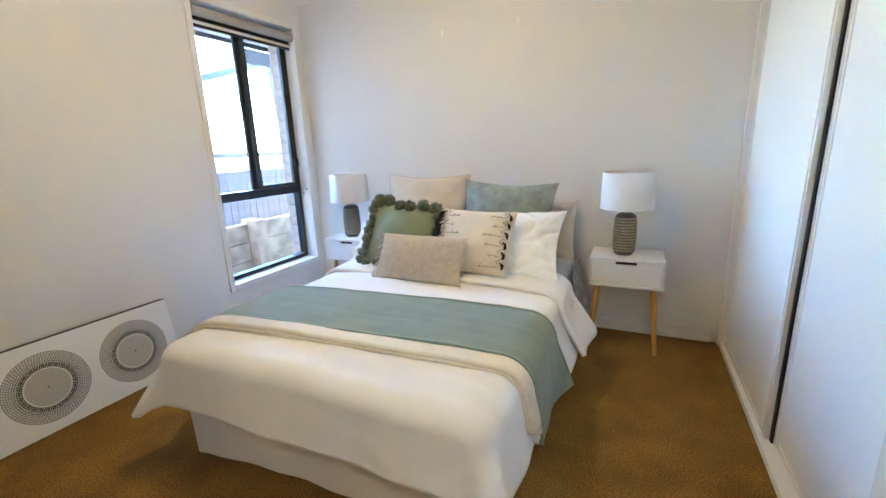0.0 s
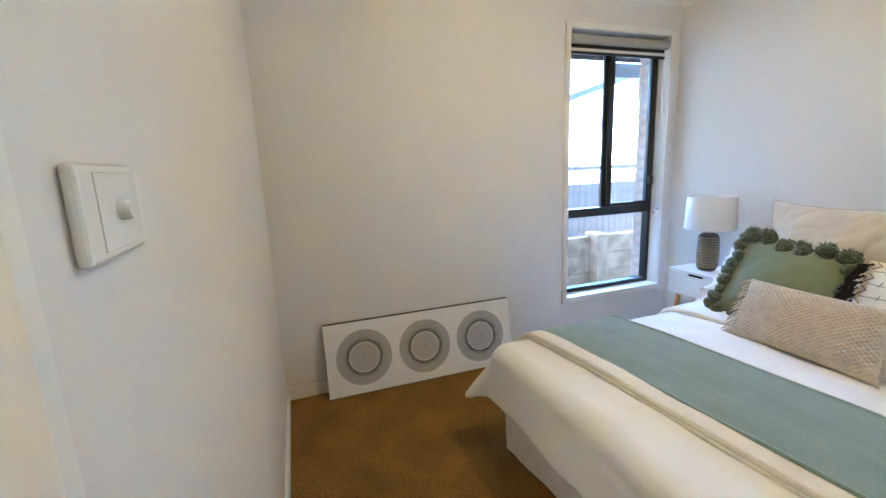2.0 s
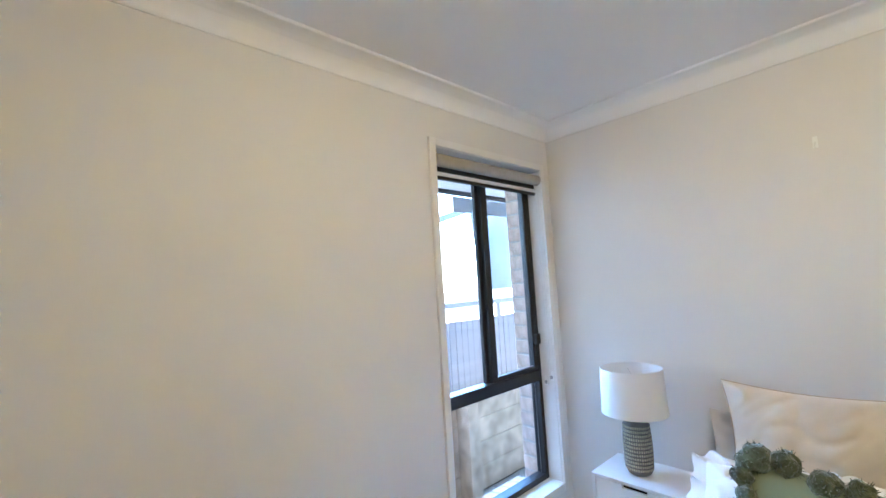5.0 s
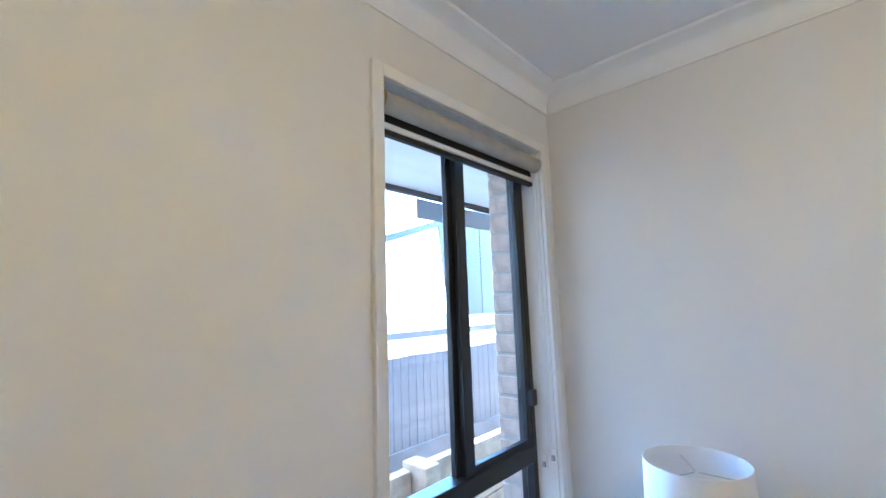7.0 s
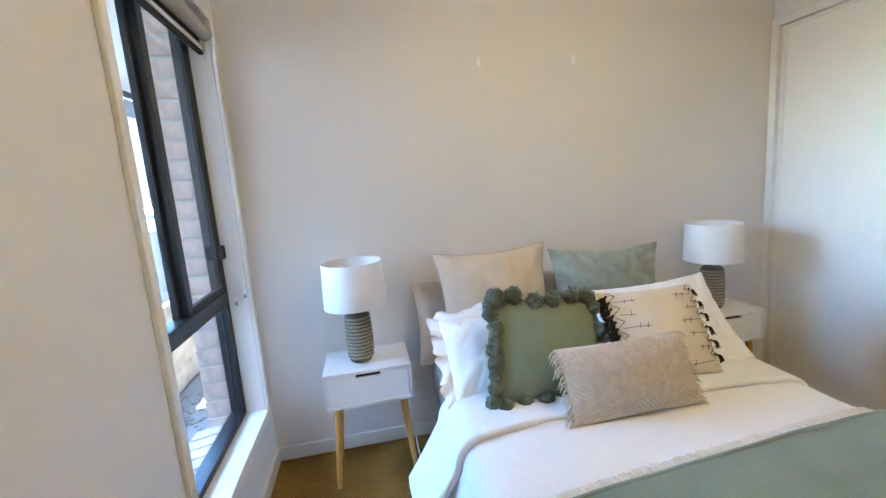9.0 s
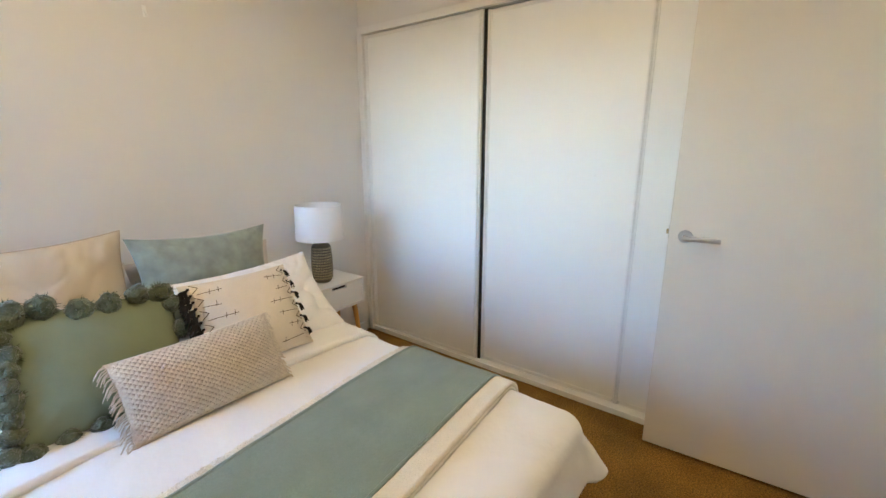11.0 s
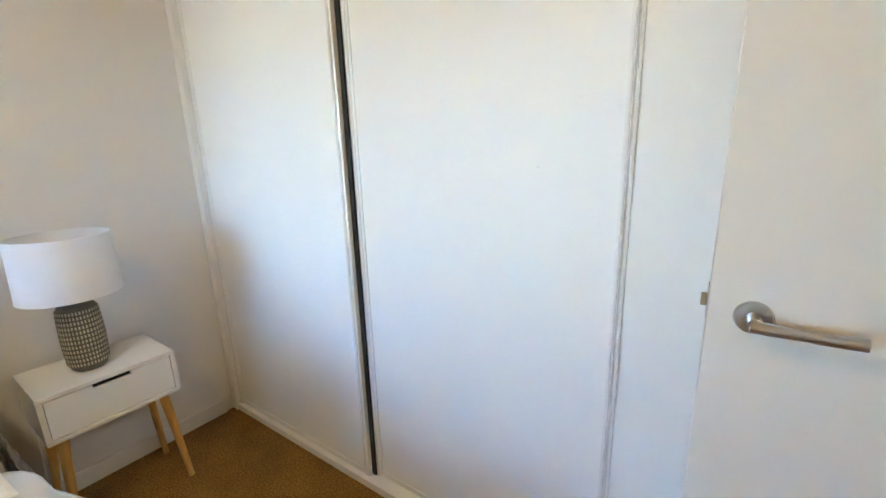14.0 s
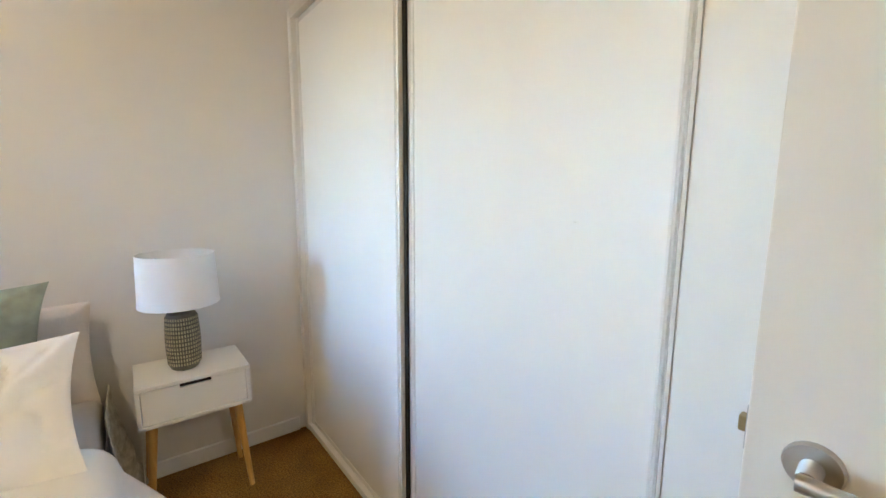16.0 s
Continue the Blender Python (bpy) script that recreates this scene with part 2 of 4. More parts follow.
# ---- mesh helpers ----
def mesh_ob(name, bm, material, smooth=False):
    me = bpy.data.meshes.new(name)
    bm.to_mesh(me)
    bm.free()
    for m in (material if isinstance(material, (list, tuple)) else [material]):
        me.materials.append(m)
    if smooth:
        for p in me.polygons:
            p.use_smooth = True
        me.set_sharp_from_angle(angle=radians(48))
    return new(name, me)


def part(name, bm, material, parent, label="", smooth=False):
    ob = mesh_ob(name, bm, material, smooth)
    ob.parent = parent
    if label:
        tagged(ob, label)
    return ob


def thing(name, label, category, at=(0, 0, 0), group="", rz=0):
    ob = new(name)
    ob.matrix_basis = pose(*at, 0, 0, rz)
    ob.empty_display_size = 0.1
    return tagged(ob, label, category, group)


def add_box(bm, x0, y0, z0, x1, y1, z1, bevel=0.0, seg=2):
    vs = [bm.verts.new(p) for p in ((x0, y0, z0), (x1, y0, z0), (x1, y1, z0), (x0, y1, z0), (x0, y0, z1), (x1, y0, z1), (x1, y1, z1), (x0, y1, z1))]
    fs = [bm.faces.new([vs[i] for i in f]) for f in ((3, 2, 1, 0), (4, 5, 6, 7), (0, 1, 5, 4), (1, 2, 6, 5), (2, 3, 7, 6), (3, 0, 4, 7))]
    if bevel:
        es = {e for f in fs for e in f.edges}
        bmesh.ops.bevel(bm, geom=list(es), offset=bevel, segments=seg, affect="EDGES", profile=0.5)
    return bm


def box(x0, y0, z0, x1, y1, z1, bevel=0.0, seg=2):
    return add_box(bmesh.new(), min(x0, x1), min(y0, y1), min(z0, z1), max(x0, x1), max(y0, y1), max(z0, z1), bevel, seg)


def lathe(profile, seg=40, center=(0, 0, 0), caps=True):
    """Turned body round z from (radius, height) pairs."""
    bm = bmesh.new()
    rings = []
    for r, z in profile:
        rings.append([bm.verts.new((center[0] + r * math.cos(2 * math.pi * i / seg), center[1] + r * math.sin(2 * math.pi * i / seg), center[2] + z)) for i in range(seg)])
    for a, b in zip(rings, rings[1:]):
        for i in range(seg):
            j = (i + 1) % seg
            bm.faces.new((a[i], a[j], b[j], b[i]))
    if caps:
        bm.faces.new(list(reversed(rings[0])))
        bm.faces.new(rings[-1])
    return bm


def tube(bm, pts, rad, seg=8):
    """A round rod through points."""
    prev = None
    for k, p in enumerate(pts):
        p = Vector(p)
        d = (Vector(pts[min(k + 1, len(pts) - 1)]) - Vector(pts[max(k - 1, 0)])).normalized()
        u = d.orthogonal().normalized() if abs(d.z) > 0.9 else d.cross(Vector((0, 0, 1))).normalized()
        v = d.cross(u)
        rr = rad[k] if isinstance(rad, (list, tuple)) else rad
        ring = [bm.verts.new(p + rr * (math.cos(2 * math.pi * i / seg) * u + math.sin(2 * math.pi * i / seg) * v)) for i in range(seg)]
        if prev:
            for i in range(seg):
                j = (i + 1) % seg
                bm.faces.new((prev[i], prev[j], ring[j], ring[i]))
        else:
            bm.faces.new(list(reversed(ring)))
        prev = ring
    bm.faces.new(prev)
    return bm


def struct(name, bm, material, label, category, smooth=False):
    return tagged(mesh_ob(name, bm, material, smooth), label, category, kind="structure")


# ---- room shell ----
WT = 0.10
WY0, WY1, WZ0, WZ1 = -0.925, -0.10, 0.345, 2.117      # window opening
DX0, DX1, DH = 2.104, 2.905, 2.05                     # door opening
struct("floor", box(-0.25, 0.25, -0.1, 3.7, -4.5, 0.0), M_CARPET, "brown cut-pile carpet with darker worn patches", "floor")
bm = box(0, 0, RH, RX, RY, RH + 0.08)
struct("ceiling", bm, M_CEIL, "plain white plasterboard ceiling", "ceiling")
struct("wall_north", box(-WT, 0, 0, 3.7, 0.10, RH + 0.08), M_WALL, "warm off-white painted bedhead wall", "wall")
bm = bmesh.new()
add_box(bm, -WT, RY - 0.11, 0, 0, WY0 - 0.018, RH + 0.08)
add_box(bm, -WT, WY1 + 0.018, 0, 0, 0, RH + 0.08)
add_box(bm, -WT, WY0 - 0.018, 0, 0, WY1 + 0.018, WZ0 - 0.02)
add_box(bm, -WT, WY0 - 0.018, WZ1 + 0.018, 0, WY1 + 0.018, RH + 0.08)
struct("wall_west", bm, M_WALL, "off-white painted wall with a tall window", "wall")
bm = bmesh.new()
add_box(bm, 0, RY - 0.11, 0, DX0 - 0.02, RY, RH + 0.08)
add_box(bm, DX1 + 0.02, RY - 0.11, 0, 3.7, RY, RH + 0.08)
add_box(bm, DX0 - 0.02, RY - 0.11, DH + 0.02, DX1 + 0.02, RY, RH + 0.08)
struct("wall_south", bm, M_WALL, "off-white painted wall with the doorway", "wall")
# wardrobe recess
WDT = 2.095
bm = bmesh.new()
add_box(bm, RX, RY, WDT + 0.045, RX + 0.09, 0, RH + 0.08)
struct("wall_east", bm, M_WALL, "painted bulkhead above the built-in wardrobe", "wall")
bm = bmesh.new()
add_box(bm, 3.6, RY, 0, 3.7, 0, RH)
struct("wardrobe_back", bm, M_WALL, "plain back wall inside the wardrobe", "wall")
struct("wardrobe_top", box(RX + 0.09, RY, RH, 3.6, 0, RH + 0.08), M_CEIL, "plain ceiling inside the wardrobe", "ceiling")
# hall behind the doorway
bm = bmesh.new()
add_box(bm, 1.3, -4.5, 0, 1.4, RY - 0.11, RH)
add_box(bm, 3.6, -4.5, 0, 3.7, RY - 0.11, RH)
add_box(bm, 1.3, -4.6, 0, 3.7, -4.5, RH)
struct("wall_hall", bm, M_WALL, "plain off-white hall walls beyond the doorway", "wall")
struct("ceiling_hall", box(1.3, RY - 0.11, RH, 3.7, -4.6, RH + 0.08), M_CEIL, "plain white hall ceiling", "ceiling")

# coved cornice round the room
CV = 0.085
prof = [(0.0, RH - CV - 0.006), (0.007, RH - CV - 0.006), (0.009, RH - CV)]
for i in range(0, 9):
    a = math.pi / 2 * i / 8
    prof.append((0.010 + (CV - 0.012) * (1 - math.cos(a)), RH - CV + (CV - 0.012) * math.sin(a)))
prof += [(CV + 0.002, RH - 0.0105), (CV + 0.006, RH - 0.004), (CV + 0.007, RH + 0.001)]
bm = bmesh.new()
loops = []
for sx, sy in ((0, 0), (1, 0), (1, 1), (0, 1)):
    loops.append([bm.verts.new(((o if sx == 0 else RX - o), (-o if sy == 0 else RY + o), z)) for o, z in prof])
for k in range(4):
    a, b = loops[k], loops[(k + 1) % 4]
    for i in range(len(prof) - 1):
        bm.faces.new((a[i], a[i + 1], b[i + 1], b[i]))
struct("cornice", bm, M_CEIL, "white coved plaster cornice", "cornice", smooth=True)

# skirting boards
SK = 0.075


def skirting(x0, y0, x1, y1):
    bm = box(x0, y0, 0, x1, y1, SK, 0.004)
    struct("baseboard", bm, M_TRIM, "white painted timber skirting board", "skirting")


skirting(0.0, -0.0, 2.935, -0.014)
skirting(0.0, -0.0145, 0.014, RY + 0.0145)
skirting(0.0, RY, DX0 - 0.045, RY + 0.014)

# ---- window ----
win = thing("window_1", "dark grey aluminium sliding window with white timber surround", "window", (0, 0, 0))
tagged(win, kind="structure")
AW = 0.038
for nm, b in (("architrave", (0.0, WY0 - AW, WZ0 - AW - 0.006, 0.016, WY0 - 0.001, WZ1 + AW)), ("architrave", (0.0, WY1 + 0.001, WZ0 - AW - 0.006, 0.016, WY1 + AW, WZ1 + AW)),
              ("architrave", (0.0, WY0, WZ1 + 0.001, 0.015, WY1, WZ1 + AW)), ("architrave", (0.0, WY0, WZ0 - AW - 0.006, 0.015, WY1, WZ0 - 0.002))):
    part(nm, box(*b, 0.003), M_TRIM, win)
part("reveal", box(-0.15, WY0 - 0.0175, WZ0 - 0.018, -0.001, WY0, WZ1 + 0.0175), M_TRIM, win)
part("reveal", box(-0.15, WY1, WZ0 - 0.018, -0.001, WY1 + 0.0175, WZ1 + 0.0175), M_TRIM, win)
part("reveal", box(-0.15, WY0, WZ1, -0.001, WY1, WZ1 + 0.0175), M_TRIM, win)
part("window_sill", box(-0.13, WY0, WZ0 - 0.019, 0.014, WY1, WZ0, 0.003), M_TRIM, win, "white gloss timber sill")
FX0, FX1 = -0.145, -0.085
fr = 0.028
part("window_frame", box(FX0, WY0, WZ0, FX1, WY0 + fr, WZ1, 0.003), M_ALU, win)
part("window_frame", box(FX0, WY1 - fr, WZ0, FX1, WY1, WZ1, 0.003), M_ALU, win)
part("window_frame", box(FX0, WY0 + fr, WZ0, FX1, WY1 - fr, WZ0 + 0.03, 0.003), M_ALU, win)
part("window_frame", box(FX0, WY0 + fr, WZ1 - 0.03, FX1, WY1 - fr, WZ1, 0.003), M_ALU, win)
part("transom", box(FX0 - 0.002, WY0 + fr, 0.895, FX1 + 0.006, WY1 - fr, 0.957, 0.004), M_ALU, win)
MY = -0.515
# fixed sash and sliding sash, one behind the other
part("fixed_stile", box(-0.135, MY - 0.034, 0.957, -0.112, MY + 0.012, WZ1 - 0.03, 0.002), M_ALU, win)
part("sliding_stile", box(-0.110, MY - 0.012, 0.957, -0.088, MY + 0.034, WZ1 - 0.03, 0.002), M_ALU, win)
part("sliding_stile", box(-0.110, WY1 - fr - 0.026, 0.957, -0.088, WY1 - fr, WZ1 - 0.03, 0.002), M_ALU, win)
part("sliding_rail", box(-0.110, MY + 0.034, 0.957, -0.088, WY1 - fr - 0.026, 0.982, 0.002), M_ALU, win)
part("pane", box(-0.126, WY0 + fr, 0.957, -0.122, MY - 0.03, WZ1 - 0.03), M_GLASS, win)
part("pane", box(-0.101, MY + 0.03, 0.98, -0.097, WY1 - fr - 0.024, WZ1 - 0.03), M_GLASS, win)
part("pane", box(-0.122, WY0 + fr, WZ0 + 0.028, -0.118, WY1 - fr, 0.897), M_GLASS, win)
lt = part("latch", box(-0.088, WY1 - fr - 0.022, 1.105, -0.062, WY1 - fr + 0.014, 1.165, 0.004), M_BLACK, win, "small black sash latch")
for o in win.children:
    if o.name.startswith("pane"):
        o.visible_shadow = False

# roller blind, rolled up inside the head of the reveal
blind = thing("roller_blind", "rolled-up taupe roller blind with white bottom bar", "blind", (0, 0, 0))
bm = bmesh.new()
tube(bm, [(-0.012, WY0 + 0.008, 2.062), (-0.012, WY1 - 0.006, 2.062)], 0.030, 28)
part("roll", bm, M_BLIND, blind, "rolled taupe blind fabric", smooth=True)
bm = bmesh.new()
tube(bm, [(-0.058, WY0 + 0.008, 2.064), (-0.058, WY1 - 0.006, 2.064)], 0.022, 20)
part("roll", bm, M_BLIND, blind, "second fabric roll behind", smooth=True)
# shaded gap between roll and bar, built as a black strip
part("gap_strip", box(-0.040, WY0 + 0.012, 2.014, -0.037, WY1 - 0.002, 2.06), M_DARK, blind, "black strip for the shaded gap between roll and bar")
part("bottom_bar", box(-0.050, WY0 + 0.012, 1.994, -0.024, WY1 - 0.004, 2.013, 0.005), M_BLINDBAR, blind, "white aluminium bottom bar")
# black strip added for the dark line below the bar
part("bar_strip", box(-0.047, WY0 + 0.012, 1.978, -0.027, WY1 - 0.004, 1.9935, 0.002), M_DARK, blind, "black strip along the bottom of the bar")
part("bracket", box(-0.075, WY0 + 0.001, 2.035, 0.012, WY0 + 0.005, 2.10, 0.001), M_BRASS, blind)
part("bracket", box(-0.075, WY1 - 0.005, 2.035, -0.002, WY1 - 0.001, 2.10, 0.001), M_PLASTIC, blind)
# pull cord and its two wall clips on the reveal
bm = bmesh.new()
tube(bm, [(-0.028, WY1 - 0.010, 2.03), (-0.029, WY1 - 0.008, 1.5), (-0.03, WY1 - 0.006, 0.92)], 0.0022, 6)
tube(bm, [(-0.012, WY1 - 0.010, 2.03), (-0.014, WY1 - 0.008, 1.5), (-0.02, WY1 - 0.006, 0.92)], 0.0022, 6)
part("pull_cord", bm, M_PLASTIC, blind, "white beaded cord")
for x, z in ((-0.012, 0.925), (-0.052, 0.895)):
    c = thing("cord_clip", "small clear plastic cord clip on the window reveal", "clip", (x, WY1, z), "cord clips")
    part("plate", box(-0.011, -0.006, -0.027, 0.011, 0, 0.027, 0.002), M_CLEAR, c)
    part("hook", box(-0.006, -0.016, -0.016, 0.006, -0.006, 0.002, 0.001), M_TRACK, c, "grey translucent hook")

# ---- wardrobe ----
wr = thing("built_in_wardrobe", "built-in wardrobe with three plain white sliding doors", "wardrobe", (RX, 0, 0))
part("jamb", box(-0.018, -0.001, 0, 0.09, -0.042, WDT + 0.045, 0.003), M_TRIM, wr, "white painted timber jamb")
part("jamb", box(-0.018, RY + 0.001, 0, 0.09, RY + 0.04, WDT + 0.045, 0.003), M_TRIM, wr)
part("head", box(-0.018, -0.043, WDT, 0.012, RY + 0.041, WDT + 0.043, 0.003), M_TRIM, wr, "white painted head trim")
part("top_track", box(0.013, -0.043, WDT, 0.088, RY + 0.041, WDT + 0.03), M_TRACK, wr)
part("bottom_track", box(-0.012, -0.043, 0.0, 0.085, RY + 0.041, 0.034, 0.003), M_STILE, wr, "white metal floor track")


def sliding_door(y0, y1, x, both=True):
    d = part("door", box(x + 0.003, y0 - 0.014, 0.055, x + 0.013, y1 + 0.014, WDT - 0.012), M_DOORP, wr, "plain white door panel")
    for a, b in ((y0, y0 - 0.030), (y1 + 0.025, y1))[0 if both else 1:]:
        lo, hi = min(a, b), max(a, b)
        bm = bmesh.new()
        sec = [(0.015, lo), (-0.001, lo), (-0.003, lo + 0.006), (0.001, lo + 0.009), (-0.006, lo + 0.012), (-0.006, hi - 0.012), (0.001, hi - 0.009), (-0.003, hi - 0.006), (-0.001, hi), (0.015, hi)]
        low = [bm.verts.new((x + u, v, 0.036)) for u, v in sec]
        top = [bm.verts.new((x + u, v, WDT - 0.002)) for u, v in sec]
        for i in range(len(sec)):
            j = (i + 1) % len(sec)
            bm.faces.new((low[i], low[j], top[j], top[i]))
        bm.faces.new(low)
        bm.faces.new(list(reversed(top)))
        bmesh.ops.recalc_face_normals(bm, faces=bm.faces)
        part("stile", bm, M_STILE, d, "glossy white metal edge")
    part("rail", box(x + 0.001, y0 - 0.030, 0.036, x + 0.014, y1 + 0.030, 0.058, 0.002), M_STILE, d)
    part("rail", box(x + 0.001, y0 - 0.030, WDT - 0.024, x + 0.014, y1 + 0.030, WDT - 0.002, 0.002), M_STILE, d)
    return d


sliding_door(-0.044, -0.967, 0.008)
# black strip behind the door gap, so its shade is plain colour
part("gap_shade", box(0.024, -0.940, 0.036, 0.031, -0.985, WDT - 0.002), M_DARK, wr, "black strip put in for the shade between doors")
sliding_door(-0.978, -1.836, 0.037)
sliding_door(-1.818, -2.775, 0.038, both=False)
# scuff on the middle door
sc = thing("scuff_mark", "faint grey scuff on the white wardrobe door", "scuff", (RX + 0.0397, -1.62, 1.235))
part("mark", box(-0.0003, -0.004, -0.001, 0.0003, 0.004, 0.001), M_SCUFF, sc)

# ---- door and frame ----
dfm = thing("door_frame", "white painted timber door frame", "door frame", (0, RY, 0))
tagged(dfm, kind="structure")
part("jamb", box(DX0 - 0.019, 0.003, 0, DX0, -0.113, DH), M_TRIM, dfm)
part("jamb", box(DX1, 0.003, 0, DX1 + 0.019, -0.113, DH), M_TRIM, dfm)
part("head", box(DX0 - 0.019, 0.003, DH, DX1 + 0.019, -0.113, DH + 0.019), M_TRIM, dfm)
part("stop", box(DX0 + 0.0005, -0.04, 0, DX0 + 0.011, -0.078, DH - 0.001, 0.001), M_TRIM, dfm)
part("stop", box(DX1 - 0.011, -0.04, 0, DX1 - 0.0005, -0.078, DH - 0.001, 0.001), M_TRIM, dfm)
# open leaf, hinged at its far end
LW = 0.812
ang = 92.9
leaf = thing("door_1", "plain white flush door standing open into the room", "door", (2.872, RY + 0.006, 0), rz=ang)
tagged(leaf, kind="structure")
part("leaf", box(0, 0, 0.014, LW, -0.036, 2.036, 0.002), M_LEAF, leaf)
for side, s in ((0.0, 1), (-0.036, -1)):
    bm = lathe([(0.0265, 0), (0.027, 0.004), (0.025, 0.009), (0.011, 0.010), (0.010, 0.040)], 32)
    bmesh.ops.transform(bm, matrix=Matrix.Translation((LW - 0.062, side, 1.012)) @ Matrix.Rotation(radians(-90 * s), 4, "X"), verts=bm.verts)
    h1 = part("door_handle", bm, M_STEEL, leaf, "brushed steel lever handle on a round rose", smooth=True)
    bm = bmesh.new()
    tube(bm, [(LW - 0.055, side + s * 0.046, 1.012), (LW - 0.10, side + s * 0.047, 1.012), (LW - 0.185, side + s * 0.047, 1.012)], 0.0095, 14)
    part("lever", bm, M_STEEL, h1, smooth=True)
part("latch_plate", box(LW, -0.006, 0.997, LW + 0.002, -0.030, 1.053), M_STEEL, leaf)
part("latch_bolt", box(LW + 0.002, -0.011, 1.015, LW + 0.011, -0.025, 1.035, 0.002), M_BRASS, leaf)
for z in (0.2, 1.0, 1.83):
    bm = bmesh.new()
    tube(bm, [(-0.006, 0.006, z - 0.05), (-0.006, 0.006, z + 0.05)], 0.006, 10)
    part("hinge", bm, M_STEEL, leaf)

# light switch on the door wall
sw = thing("light_switch", "white plastic dimmer switch plate on the wall", "light switch", (1.975, RY, 1.256))
part("plate", box(-0.058, 0.0, -0.0375, 0.058, 0.011, 0.0375, 0.005, 3), M_PLASTIC, sw)
part("groove", box(-0.0425, 0.0108, -0.0305, 0.0325, 0.01115, 0.0305), M_TRACK, sw, "thin grey joint line")
part("insert", box(-0.0420, 0.0110, -0.0300, 0.0320, 0.0116, 0.0300, 0.0003), M_PLASTIC, sw)
bm = lathe([(0.0085, 0), (0.0085, 0.006), (0.007, 0.009)], 24)
bmesh.ops.transform(bm, matrix=Matrix.Translation((-0.007, 0.0114, 0)) @ Matrix.Rotation(radians(-90), 4, "X"), verts=bm.verts)
part("knob", bm, M_PLASTIC, sw)

# two adhesive hooks high on the bedhead wall
for x in (1.212, 1.728):
    hk = thing("wall_hook", "small clear adhesive hook on the wall", "hook", (x, 0, 1.955), "wall hooks")
    part("strip", box(-0.008, -0.003, -0.024, 0.008, 0, 0.022, 0.001), M_CLEAR, hk, "clear plastic strip")
    bm = bmesh.new()
    tube(bm, [(0, -0.003, 0.0), (0, -0.012, -0.012), (0, -0.016, -0.024), (0, -0.020, -0.016)], 0.0035, 8)
    part("hook", bm, M_CLEAR, hk)

# opal glass ceiling lights: one over the room, one added unseen as hall fill
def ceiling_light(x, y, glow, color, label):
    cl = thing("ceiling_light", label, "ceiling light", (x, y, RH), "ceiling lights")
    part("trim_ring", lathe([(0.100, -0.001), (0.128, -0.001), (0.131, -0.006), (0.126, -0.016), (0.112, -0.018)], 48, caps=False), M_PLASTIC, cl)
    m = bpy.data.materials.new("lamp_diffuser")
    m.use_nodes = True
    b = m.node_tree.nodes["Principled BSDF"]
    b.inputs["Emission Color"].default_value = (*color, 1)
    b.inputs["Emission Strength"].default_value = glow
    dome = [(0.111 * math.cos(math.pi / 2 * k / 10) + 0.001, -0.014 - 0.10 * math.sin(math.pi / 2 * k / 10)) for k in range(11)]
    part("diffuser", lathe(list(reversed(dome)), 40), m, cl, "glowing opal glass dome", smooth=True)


ceiling_light(1.40, -1.40, LAMP_GLOW, (1.0, 0.68, 0.30), "round opal glass ceiling light, switched on")
# unseen lamp added to brighten bed foot and carpet; off-centre to miss the wardrobe
ceiling_light(2.85, -3.50, HALL_FILL_GLOW, (1.0, 0.76, 0.46), "unseen opal hall lamp added as fill through the doorway")

# ---- bed ----
BX, BTOP = 1.485, 0.525        # bed's middle line and top of the quilt
bed = thing("bed", "double bed with pale grey sheet and plain fabric base", "bed", (BX, 0, 0))
bm = bmesh.new()
# valance: upright cloth round three sides, bowing in along the foot
BW, BF = 0.615, -1.875
path = []
n = 34
for i in range(n):
    path.append((-BW, -0.10 + (BF + 0.10) * i / (n - 1)))
for i in range(1, n):
    s = i / (n - 1)
    path.append((-BW + 2 * BW * s, BF + 0.055 * math.sin(math.pi * s) ** 0.8))
for i in range(1, n):
    path.append((BW, BF + (-0.10 - BF) * i / (n - 1)))
rows_v = []
for k in range(6):
    z = 0.012 + 0.30 * k / 5
    row = []
    for i, (x, y) in enumerate(path):
        w = 0.004 * math.sin(i * 0.9) * (1 - k / 5) + 0.003 * noise.noise((x * 4, y * 4, z * 3))
        row.append(bm.verts.new((x * (1 + w), y - w, z)))
    rows_v.append(row)
for a, b in zip(rows_v, rows_v[1:]):
    for i in range(len(a) - 1):
        bm.faces.new((a[i], a[i + 1], b[i + 1], b[i]))
part("valance", bm, M_VALANCE, bed, "off-white cloth valance hanging to the carpet", smooth=True)
part("base", box(-BW + 0.03, -0.09, 0.03, BW - 0.03, BF + 0.085, 0.28, 0.01), M_VALANCE, bed)
part("mattress", box(-0.655, -0.075, 0.285, 0.655, -1.88, 0.50, 0.045, 4), M_SHEET, bed, "mattress in a pale grey fitted sheet", smooth=True)

QA, QR, QF = 0.612, 0.075, -1.852     # flat half width, edge radius, flat foot end


